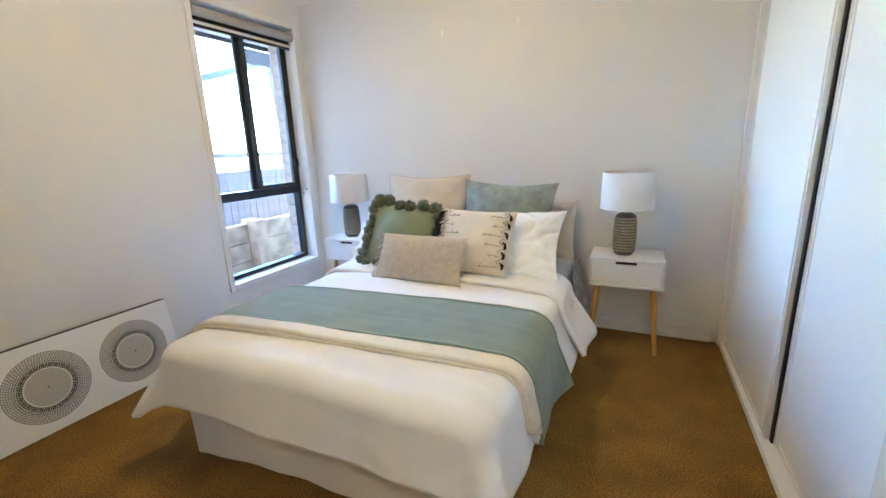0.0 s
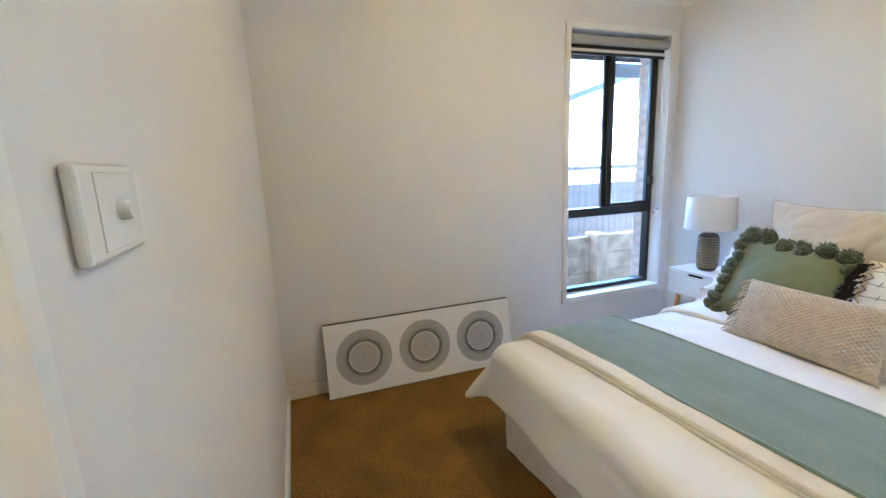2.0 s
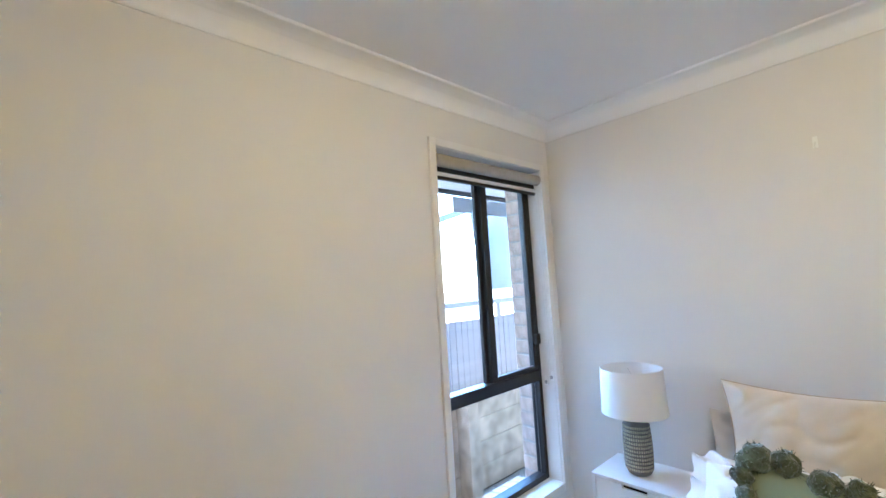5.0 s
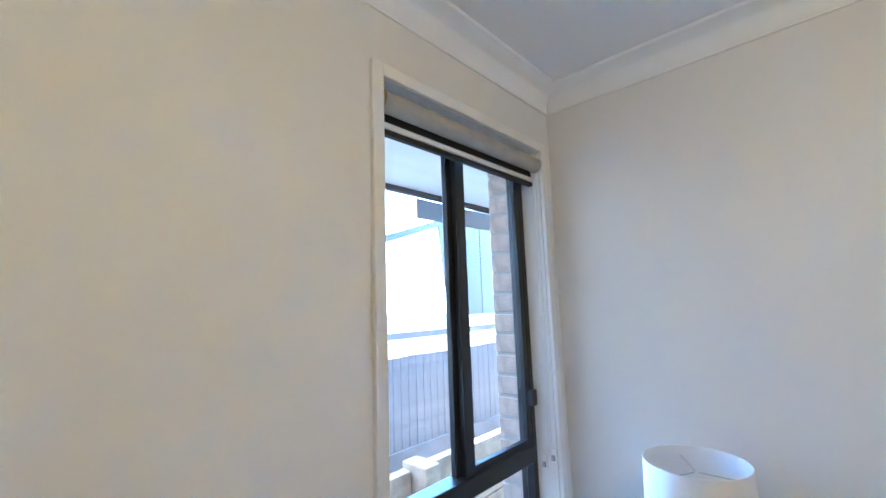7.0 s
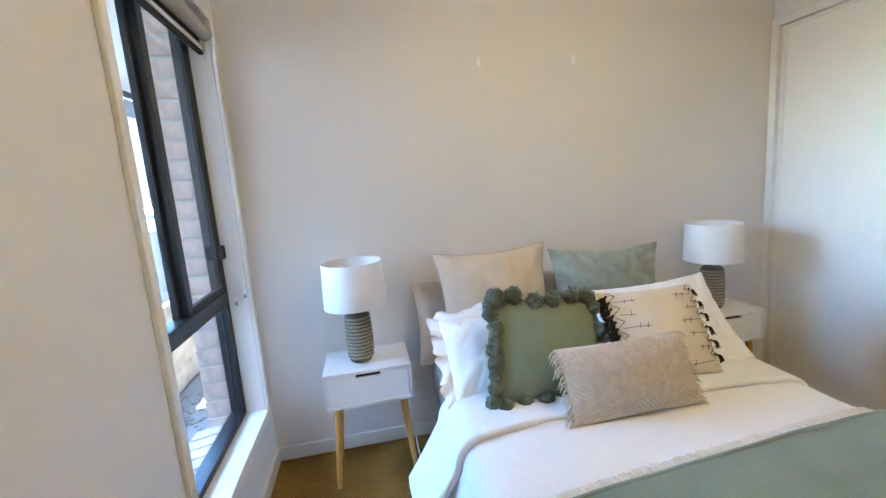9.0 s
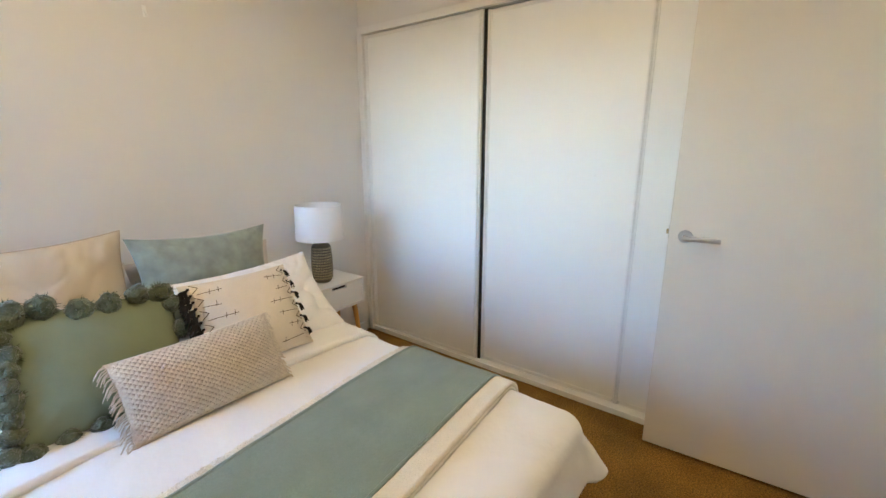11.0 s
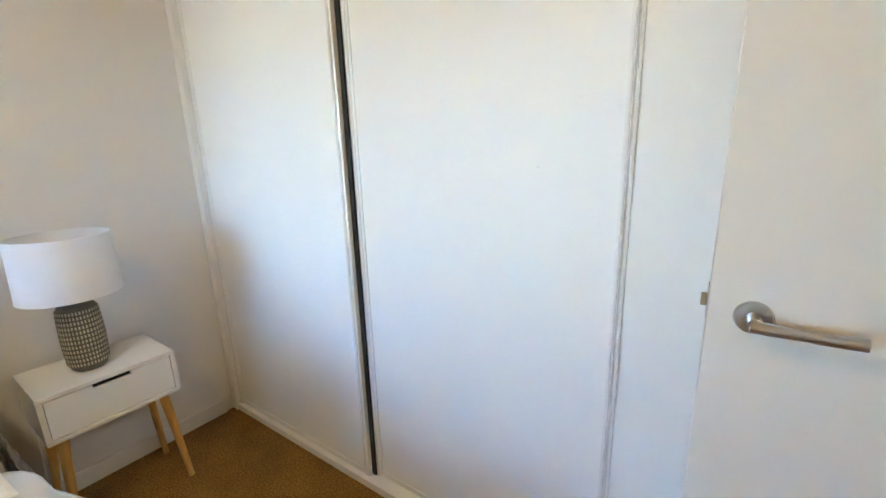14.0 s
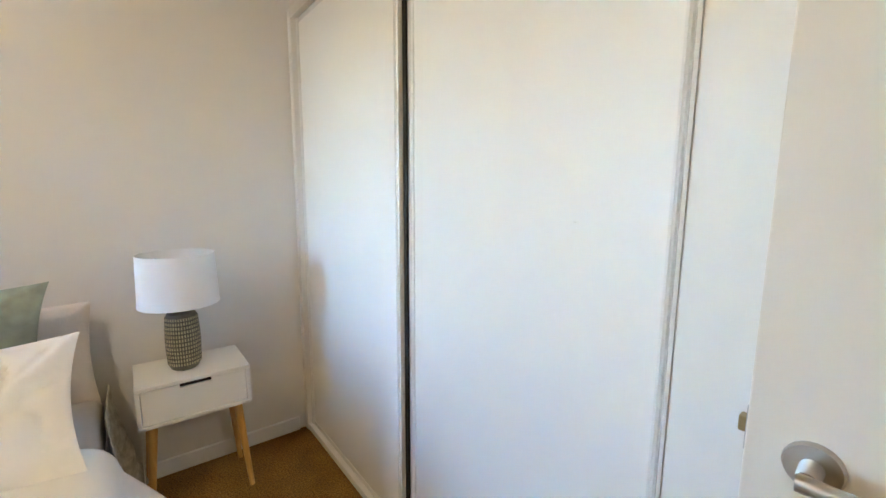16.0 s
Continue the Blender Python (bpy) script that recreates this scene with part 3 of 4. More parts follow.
def drape(p, q, h=0.0, flare=0.16, amp=0.006, seed=0.0):
    """Where cloth that lies p from the middle line and at q along the bed comes to lie; h: height above the quilt."""
    cx, cy = max(-QA, min(QA, p)), max(QF, q)
    ox, oy = p - cx, q - cy
    d = math.hypot(ox, oy)
    if ox and oy:
        d = min(d, 0.325 if ox < 0 else 0.285)
    sag = 0.006 * noise.noise((p * 2.2, q * 2.2, seed)) + 0.003 * noise.noise((p * 7, q * 7, seed + 3))
    crown = -0.012 * (abs(p) / QA) ** 3
    z = BTOP + sag + crown * min(1, abs(cx) / QA)
    if d < 1e-6:
        return Vector((BX + p, q, z + h))
    dl = math.hypot(ox, oy)
    dx, dy = ox / dl, oy / dl
    R = QR + h
    lim = QR * math.pi / 2
    s = cx * 1.0 + cy * 1.0 + math.atan2(oy, ox) * 0.12
    near = max(0.0, min(1.0, (q + 1.38) / 0.4))
    flare = flare + 0.30 * near * near * (3 - 2 * near)
    if d < lim:
        a = d / QR
        out, down = R * math.sin(a), R * (1 - math.cos(a))
        z += h
    else:
        e = d - lim
        fold = amp * (math.sin(s * 11 + seed) + 0.5 * math.sin(s * 23 + 1.3 + seed)) * min(1, e / 0.12)
        corner = 4 * dx * dx * dy * dy
        out, down = R + (flare + 0.5 * corner) * e + fold * (1 - corner), R + e * (0.985 - 0.12 * corner)
        z += h
    return Vector((BX + cx + dx * out, cy + dy * out, z - down))


def cloth(name, p0, p1, q0, q1, nu, nv, h, thick, material, parent, label="", flare=0.16, amp=0.006, seed=0.0, hem=None, rip=0.0, crease=0.0):
    bm = bmesh.new()
    grid = []
    for j in range(nv + 1):
        row = []
        for i in range(nu + 1):
            p, q = p0 + (p1 - p0) * i / nu, q0 + (q1 - q0) * j / nv
            if hem:
                p, q = hem(p, q)
            hh = h + rip * (noise.noise((p * 1.6 + seed, q * 20, 0)) + 0.6 * noise.noise((p * 2.5, q * 44 + seed, 1)))
            if crease:
                hh -= crease * (1 - min(1, 2.6 * abs(noise.noise((p * 2.4 + q, q * 3.1 - p * 0.7, seed))))) ** 4
                hh += 0.5 * crease * noise.noise((p * 9, q * 9, seed))
            row.append(bm.verts.new(drape(p, q, max(hh, 0.25 * h), flare, amp, seed)))
        grid.append(row)
    for j in range(nv):
        for i in range(nu):
            bm.faces.new((grid[j][i], grid[j + 1][i], grid[j + 1][i + 1], grid[j][i + 1]))
    bmesh.ops.recalc_face_normals(bm, faces=bm.faces)
    ob = part(name, bm, material, parent, label, smooth=True)
    md = ob.modifiers.new("thickness", "SOLIDIFY")
    md.thickness, md.offset = thick, -1
    return ob


quilt = thing("quilt", "off-white cotton quilt with its top edge turned down", "quilt", (0, 0, 0))
OV = 0.118 + 0.185
cloth("cover", -QA - OV, QA + OV, -0.72, QF - OV + 0.03, 140, 130, 0.004, 0.018, M_QUILT, quilt, crease=0.008)
cloth("turned_edge", -QA - OV - 0.02, QA + OV - 0.025, -0.60, -0.888, 96, 16, 0.024, 0.022, M_QUILT, quilt, "turned-down top edge of the quilt", flare=0.42, amp=0.012, seed=2.0, hem=lambda p, q: (p, q - 0.02 * (p / QA) ** 2 * ((q + 0.60) / -0.288)))

def askew(p, q):
    """The throw and blanket lie a little askew across the bed."""
    return p, q + 0.07 * p


blanket = thing("blanket", "cream textured blanket folded across the bed", "blanket", (0, 0, 0))
cloth("cloth", -QA - 0.30, QA + 0.225, -1.178, -1.700, 90, 26, 0.016, 0.014, M_CREAM, blanket, amp=0.008, seed=5.0, hem=askew)
cloth("folded_hem", -QA - 0.29, QA + 0.222, -1.632, -1.698, 90, 8, 0.034, 0.022, M_CREAM, blanket, "thick rolled cream edge", amp=0.008, seed=5.0, hem=askew)
throw = thing("throw", "sage green woven throw laid over the blanket", "throw", (0, 0, 0))
cloth("cloth", -QA - 0.33, QA + 0.30, -1.225, -1.630, 120, 44, 0.034, 0.010, M_SAGE_RUN, throw, amp=0.008, seed=7.0, rip=0.0012, hem=askew)
for q0, q1 in ((-1.222, -1.234), (-1.621, -1.633)):
    cloth("hem", -QA - 0.332, QA + 0.302, q0, q1, 100, 2, 0.036, 0.012, M_SAGE_RUN, throw, "stitched sage hem", amp=0.008, seed=7.0, hem=askew)
bm = bmesh.new()
rng = random.Random(4)
for k in range(60):
    q = -1.665 + 0.07 * (QA + 0.22) + rng.uniform(-0.03, 0.03)
    a = drape(QA + 0.222, q, 0.028, amp=0.008, seed=5.0)
    b = a + Vector((rng.uniform(-0.004, 0.012), rng.uniform(-0.008, 0.008), -rng.uniform(0.02, 0.035)))
    tube(bm, [a, (a + b) / 2 + Vector((rng.uniform(-.004, .004), 0, 0)), b], 0.0016, 5)
for k in range(420):
    p = rng.uniform(-QA - 0.24, QA + 0.24)
    a = drape(p, -1.182 + 0.07 * p + rng.uniform(-0.03, 0.0), 0.018, amp=0.008, seed=5.0)
    b = drape(p + rng.uniform(-0.008, 0.008), -1.182 + 0.07 * p + rng.uniform(0.004, 0.016), 0.010, amp=0.008, seed=5.0)
    tube(bm, [a, (a + b) / 2 + Vector((rng.uniform(-.004, .004), 0, 0.004)), b], 0.0017, 5)
tagged(part("fringe", bm, M_CREAM, blanket), "short cream yarn fringe", kind="stuff")


# crumpled sheer under-sheet slipping down beside the mattress at the head end
us = thing("under_sheet", "crumpled pale grey sheer under-sheet slipping off the mattress", "sheet", (0, 0, 0))
bm = bmesh.new()
grid = []
for j in range(31):
    v = j / 30
    row = []
    for i in range(37):
        u = i / 36
        y = -0.05 - 0.33 * u + 0.02 * noise.noise((u * 3, v * 4, 2))
        out = 0.010 + 0.10 * v ** 1.4 * (0.55 + 0.45 * math.cos(u * 5.0)) + 0.022 * noise.noise((u * 5, v * 6, 5)) * v + 0.012 * abs(noise.noise((u * 13, v * 15, 9)))
        row.append(bm.verts.new((BX + 0.664 + out, y, 0.505 - 0.46 * v)))
    grid.append(row)
for a, b in zip(grid, grid[1:]):
    for i in range(36):
        bm.faces.new((a[i], a[i + 1], b[i + 1], b[i]))
ob = part("cloth", bm, M_SHEER, us, smooth=True)
md = ob.modifiers.new("thickness", "SOLIDIFY")
md.thickness, md.offset = 0.003, -1

# ---- cushions ----
def cushion_mesh(w, h, t, nu=40, nv=34, pinch=0.07, wrinkle=0.006, seed=0.0, relief=None, square=0.55, crease=0.5):
    """A stuffed cushion: x across, z up, y through; corners drawn out into ears."""
    bm = bmesh.new()
    sides = []
    for s in (-1, 1):
        rows = []
        for j in range(nv + 1):
            row = []
            for i in range(nu + 1):
                u, v = 2 * i / nu - 1, 2 * j / nv - 1
                uu, vv = math.sin(u * math.pi / 2) * 0.35 + u * 0.65, math.sin(v * math.pi / 2) * 0.35 + v * 0.65
                x = uu * w / 2 * (1 - pinch * (1 - vv * vv))
                z = vv * h / 2 * (1 - pinch * (1 - uu * uu))
                prof = (max(0, 1 - uu * uu) ** square) * (max(0, 1 - vv * vv) ** square)
                y = s * (t / 2) * prof
                edge = min(1, 3 * prof)
                nn = noise.noise((x * 6 + seed, z * 6, s * 2 + seed)) + 0.5 * noise.noise((x * 15, z * 13 + seed, s))
                # creases that run in from the corners
                cr = math.sin((abs(uu) - abs(vv)) * 9 + 5 * nn) * (abs(uu * vv) ** 1.5)
                rdg = (1 - min(1, 2.2 * abs(noise.noise((x * 5 + z * 3 + seed, z * 8 - x * 4, s + seed))))) ** 3
                rdg2 = (1 - min(1, 2.4 * abs(noise.noise((x * 9 - z * 7, z * 5 + seed * 2, s * 3))))) ** 3
                y += s * (wrinkle * nn + wrinkle * 1.1 * cr - wrinkle * crease * (rdg + 0.6 * rdg2)) * edge
                if relief and s < 0:
                    y -= relief(x, z) * edge
                row.append((x, y, z))
            rows.append(row)
        sides.append(rows)
    vmap = {}

    def v_at(s, i, j):
        key = (0 if (i in (0, nu) or j in (0, nv)) else s, i, j)
        if key not in vmap:
            p = sides[s][j][i]
            vmap[key] = bm.verts.new(p)
        return vmap[key]
    for s in (0, 1):
        for j in range(nv):
            for i in range(nu):
                f = [v_at(s, i, j), v_at(s, i + 1, j), v_at(s, i + 1, j + 1), v_at(s, i, j + 1)]
                bm.faces.new(f if s == 0 else list(reversed(f)))
    return bm


def outline_pt(w, h, pinch, a):
    """A point of the cushion's seam; a runs 0..4 round the four sides from the lower left."""
    side, f = int(a) % 4, a - int(a)
    k = 2 * f - 1
    if side == 0:
        return (k * w / 2, -h / 2 * (1 - pinch * (1 - k * k)))
    if side == 1:
        return (w / 2 * (1 - pinch * (1 - k * k)), k * h / 2)
    if side == 2:
        return (-k * w / 2, h / 2 * (1 - pinch * (1 - k * k)))
    return (-w / 2 * (1 - pinch * (1 - k * k)), -k * h / 2)


def place(ob, x, y, z, lean, rz=0, tilt=0):
    ob.matrix_basis = Matrix.Translation((x, y, z)) @ Euler((0, 0, radians(rz))).to_matrix().to_4x4() @ Euler((radians(-lean), 0, 0)).to_matrix().to_4x4() @ Euler((0, radians(tilt), 0)).to_matrix().to_4x4()


def cushion(name, label, cat, w, h, t, material, at, lean, rz=0, tilt=0, group="", piping=None, **kw):
    ob = new(name)
    ob.empty_display_size = 0.1
    tagged(ob, label, cat, group)
    part("cover", cushion_mesh(w, h, t, **kw), material, ob, smooth=True)
    if piping:
        bm = bmesh.new()
        pts = [outline_pt(w, h, kw.get("pinch", 0.07), 4 * i / 120) for i in range(121)]
        tube(bm, [(x, 0, z) for x, z in pts], 0.0028, 6)
        part("seam", bm, piping, ob, smooth=True)
    place(ob, *at, lean, rz, tilt)
    return ob


cushion("pillow", "greige cotton sham propped against the wall", "pillow", 0.70, 0.42, 0.13, M_GREIGE, (1.115, -0.125, 0.672), 10, seed=1, pinch=0.05, group="greige shams")
cushion("pillow", "greige cotton sham propped against the wall", "pillow", 0.68, 0.40, 0.13, M_GREIGE, (1.80, -0.115, 0.67), 9, seed=2, pinch=0.05, group="greige shams")
cushion("cushion", "large beige linen cushion standing behind the others", "cushion", 0.60, 0.50, 0.16, M_BEIGE, (1.160, -0.245, 0.793), 13, rz=8, tilt=1, seed=3, pinch=0.11, wrinkle=0.008, crease=0.9, nu=60, nv=50, piping=M_PIPE)
cushion("cushion", "sage green velvet cushion standing behind the others", "cushion", 0.61, 0.46, 0.15, M_VELVET, (1.735, -0.275, 0.77), 12, rz=-1, tilt=2, seed=4, pinch=0.12, wrinkle=0.008, crease=0.6, nu=60, nv=50)

rp = cushion("pillow", "white pillow with a ruffled edge lying against the shams", "pillow", 0.56, 0.36, 0.15, M_WPILL, (1.115, -0.530, 0.652), 44, rz=2, seed=6, pinch=0.04, wrinkle=0.011, crease=0.7, nu=64, nv=52, group="white pillows")
bm = bmesh.new()
prev = None
N = 320
for i in range(N + 1):
    a = 4 * i / N
    x, z = outline_pt(0.56, 0.36, 0.04, a % 4)
    l = math.hypot(x, z)
    ox, oz = x / l, z / l
    ph = i * 0.33 + 2.4 * noise.noise((i * 0.06, 1.5, 0))
    wv = math.sin(ph) * 0.016 + 0.012 * noise.noise((i * 0.11, 4.2, 1))
    wv2 = math.sin(ph + 0.6) * 0.009
    wd = 0.052 + 0.016 * noise.noise((i * 0.14, 7.7, 2)) + 0.006 * math.sin(ph * 2 + 1)
    sw2 = 0.012 * math.cos(ph)
    ring = [bm.verts.new((x - ox * 0.006, 0, z - oz * 0.006)), bm.verts.new((x + ox * wd * 0.3 + oz * sw2 * 0.3, wv2 * 0.5, z + oz * wd * 0.3 - ox * sw2 * 0.3)), bm.verts.new((x + ox * wd * 0.66 + oz * sw2 * 0.7, wv2, z + oz * wd * 0.66 - ox * sw2 * 0.7)), bm.verts.new((x + ox * wd + oz * sw2, wv, z + oz * wd - ox * sw2))]
    if prev:
        for k in range(3):
            bm.faces.new((prev[k], prev[k + 1], ring[k + 1], ring[k]))
    prev = ring
part("ruffle", bm, M_WPILL, rp, "white gathered ruffle", smooth=True)
cushion("pillow", "plain white pillow with a smooth hemmed edge", "pillow", 0.63, 0.43, 0.14, M_WPILL, (1.815, -0.585, 0.685), 43, rz=-2, tilt=-2, seed=8, pinch=0.09, wrinkle=0.012, crease=1.3, nu=64, nv=52, group="white pillows")

# olive cushion with pompoms all round its seam
GW, GH = 0.46, 0.40
gc = cushion("cushion", "olive green cotton cushion edged with yarn pompoms", "cushion", GW, GH, 0.15, M_GREEN, (1.209, -0.685, 0.706), 23, rz=1, tilt=5, seed=10, pinch=0.06, wrinkle=0.006)


def pompom_mesh(seed):
    rng = random.Random(seed)
    bm = bmesh.new()
    bmesh.ops.create_icosphere(bm, subdivisions=3, radius=0.021)
    for v in bm.verts:
        v.co *= 1 + 0.16 * rng.random() + 0.22 * noise.noise(v.co * 70 + Vector((seed, 0, 0)))
    for k in range(70):
        d = Vector((rng.gauss(0, 1), rng.gauss(0, 1), rng.gauss(0, 1))).normalized()
        o = d.orthogonal().normalized() * 0.0022
        a, b = d * 0.015, d * (0.0255 + 0.006 * rng.random()) + o * rng.uniform(-1.5, 1.5)
        o2 = d.cross(o).normalized() * 0.0022
        f = [bm.verts.new(a + o), bm.verts.new(a - o * 0.5 + o2), bm.verts.new(a - o * 0.5 - o2), bm.verts.new(b)]
        for t3 in ((0, 1, 3), (1, 2, 3), (2, 0, 3)):
            bm.faces.new([f[i] for i in t3])
    me = bpy.data.meshes.new("pompom")
    bm.to_mesh(me)
    bm.free()
    me.materials.append(M_POM)
    return me


poms = [pompom_mesh(s) for s in range(4)]
rng = random.Random(8)
k = 0
for side, cnt in ((2, 6), (3, 9), (0, 6), (1, 4)):
    fat = 1.65 if side == 2 else 1.35
    for i in range(cnt):
        f = (i + 0.5) / cnt
        x, z = outline_pt(GW, GH, 0.06, side + f)
        o = new("pompom", poms[k % 4])
        o.parent = gc
        l = math.hypot(x, z)
        off = rng.uniform(-0.016, 0.012)
        o.matrix_basis = pose(x * (1 + off / l), -0.020 + rng.uniform(-0.014, 0.008), z * (1 + off / l), rng.uniform(0, 360), rng.uniform(0, 360), rng.uniform(0, 360)) @ Matrix.Diagonal((fat * rng.uniform(0.8, 1.15), fat * rng.uniform(0.85, 1.1), fat * rng.uniform(0.85, 1.2), 1))
        k += 1

# natural cotton cushion with black stitched crosses and tassels
CW, CH = 0.43, 0.37
cc = cushion("cushion", "cream cotton cushion with black stitched crosses and tassels", "cushion", CW, CH, 0.14, M_CROSSC, (1.678, -0.715, 0.710), 32, rz=-1, tilt=1, seed=12, pinch=0.05, wrinkle=0.006)


def front_y(x, z, w, h, t, pinch):
    u, v = max(-0.99, min(0.99, 2 * x / w)), max(-0.99, min(0.99, 2 * z / h))
    return -(t / 2) * (max(0, 1 - u * u) ** 0.55) * (max(0, 1 - v * v) ** 0.55) - 0.004


def stitch(bm, x0, z0, x1, z1, r=0.0016):
    pts = []
    for i in range(5):
        f = i / 4
        x, z = x0 + (x1 - x0) * f, z0 + (z1 - z0) * f
        pts.append((x, front_y(x, z, CW, CH, 0.14, 0.05) - 0.002, z))
    tube(bm, pts, r, 5)


rng = random.Random(21)
for sgn in (1, -1):
    for k in range(6):
        zc = -0.140 + 0.054 * k
        bm = bmesh.new()
        # a stitched line with short cross stitches, and a slanting one beside the edge
        L0 = (0.105, 0.06, 0.085)[k % 3]
        xa, xb = sgn * 0.170, sgn * (0.170 - L0)
        stitch(bm, xa, zc, xb, zc + rng.uniform(-.008, .008), 0.0012)
        for q in range(2 if k % 2 else 1):
            xq = xb + sgn * (0.014 + 0.030 * q)
            stitch(bm, xq - 0.003, zc - 0.010, xq + 0.003, zc + 0.010, 0.0012)
        stitch(bm, sgn * 0.182, zc + 0.008, sgn * 0.158, zc + 0.026, 0.0014)
        stitch(bm, sgn * 0.158, zc + 0.026, sgn * 0.182, zc + 0.044, 0.0014)
        part("embroidery", bm, M_STITCH, cc, "brown stitched crosses")
for sgn, cnt in ((1, 6), (-1, 12)):
    for k in range(cnt):
        zc = 0.165 - 0.325 * (k + 0.25) / cnt
        bm = bmesh.new()
        x0 = sgn * (0.183 if sgn > 0 else 0.192)
        y0 = front_y(x0, zc, CW, CH, 0.14, 0.05) - 0.003
        tube(bm, [(x0 - sgn * 0.006, y0, zc + 0.003), (x0, y0 - 0.004, zc)], [0.003, 0.006], 8)
        for q in range(20 if sgn > 0 else 34):
            e = Vector((x0 + sgn * rng.uniform(0.006, 0.020 if sgn > 0 else 0.050), y0 - rng.uniform(0, 0.010), zc - rng.uniform(0.014, 0.036 if sgn > 0 else 0.05)))
            s0 = Vector((x0, y0 - 0.004, zc - 0.001))
            tube(bm, [s0, (s0 + e) / 2 + Vector((sgn * 0.005, -0.002, 0.004)), e], 0.0024, 5)
        part("tassel", bm, M_THREAD, cc, "short black yarn tassel")
# pale loops of yarn between the tassels
bm = bmesh.new()
for k in range(40):
    sgn = 1 if k % 2 else -1
    zc = rng.uniform(-0.165, 0.175)
    x0 = sgn * rng.uniform(0.165, 0.195)
    y0 = front_y(x0, zc, CW, CH, 0.14, 0.05) - 0.002
    e = Vector((x0 + sgn * rng.uniform(0.0, 0.016), y0 - 0.008, zc - rng.uniform(0.008, 0.02)))
    tube(bm, [(x0, y0, zc), ((x0 + e.x) / 2, y0 - 0.012, (zc + e.z) / 2), e], 0.0022, 5)
tagged(part("yarn_loops", bm, M_CROSSC, cc), "loose cream yarn loops", kind="stuff")

# oblong knitted cushion with fringed ends
KW, KH = 0.505, 0.262


def knit_relief(x, z):
    c, r = x / 0.0190, z / 0.0160
    a = abs(math.sin(math.pi * (c + r)))
    b = abs(math.sin(math.pi * (c - r)))
    return 0.0065 * (a * b) ** 0.6 - 0.001


kc = cushion("cushion", "oatmeal knitted oblong cushion with fringed ends", "cushion", KW, KH, 0.15, M_KNIT, (1.430, -0.885, 0.640), 31, rz=0, tilt=0, seed=14, pinch=0.05, wrinkle=0.005, nu=200, nv=130, relief=knit_relief)
for sgn in (-1, 1):
    bm = bmesh.new()
    for k in range(46):
        z = -KH / 2 + KH * (k + 0.5) / 46
        x = sgn * (KW / 2 - 0.014 + 0.012 * (2 * z / KH) ** 2)
        ln = rng.uniform(0.028, 0.05) if sgn < 0 else rng.uniform(0.012, 0.026)
        p0 = Vector((x, rng.uniform(-0.006, 0.006), z))
        p2 = p0 + Vector((sgn * ln * 0.75, rng.uniform(-0.014, 0.012), -ln * rng.uniform(0.3, 1.0)))
        tube(bm, [p0, (p0 + p2) / 2 + Vector((0, 0, 0.006)), p2], [0.0024, 0.002, 0.0012], 5)
    part("fringe", bm, M_KNIT, kc, "oatmeal yarn fringe")


# ---- bedside tables and lamps ----
def bedside_table(x0, y1):
    """Front left corner x and front y; 0.39 wide, 0.28 deep, 0.57 high."""
    tb = thing("bedside_table", "white lacquered bedside table with one drawer and wooden legs", "bedside table", (x0 + 0.197, y1 + 0.14, 0), "bedside tables")
    w, d, z0, z1, th = 0.197, 0.14, 0.398, 0.566, 0.015
    part("top", box(-w, -d, z1 - th, w, d, z1, 0.002), M_WHITE_LAC, tb)
    part("bottom", box(-w, -d, z0, w, d, z0 + th, 0.002), M_WHITE_LAC, tb)
    part("side", box(-w, -d, z0 + th, -w + th, d, z1 - th), M_WHITE_LAC, tb)
    part("side", box(w - th, -d, z0 + th, w, d, z1 - th), M_WHITE_LAC, tb)
    part("back", box(-w + th, d - 0.008, z0 + th, w - th, d - 0.001, z1 - th), M_WHITE_LAC, tb)
    bm = bmesh.new()
    g = 0.0025
    xa, xb, za, zb = -w + th + g, w - th - g, z0 + th + g, z1 - th - g
    add_box(bm, xa, -d + 0.003, za, xb, -d + 0.018, zb - 0.016)
    add_box(bm, xa, -d + 0.003, zb - 0.016, -0.055, -d + 0.018, zb)
    add_box(bm, 0.055, -d + 0.003, zb - 0.016, xb, -d + 0.018, zb)
    dr = part("drawer", bm, M_WHITE_LAC, tb)
    # solid black fill: the shade inside the drawer is put into the colour
    part("slot_shade", box(xa + 0.01, -d + 0.024, za + 0.01, xb - 0.01, d - 0.02, zb - 0.004), M_DARK, dr, "black block put in for the shade behind the pull slot")
    for sx in (-1, 1):
        for sy in (-1, 1):
            bm = bmesh.new()
            tube(bm, [(sx * 0.150, sy * 0.085, z0), (sx * 0.182, sy * 0.118, 0.002)], [0.0175, 0.0105], 16)
            part("leg", bm, M_LEG, tb, "tapered honey-coloured wooden leg", smooth=True)
    return tb


bedside_table(2.243, -0.330)
bedside_table(0.313, -0.330)


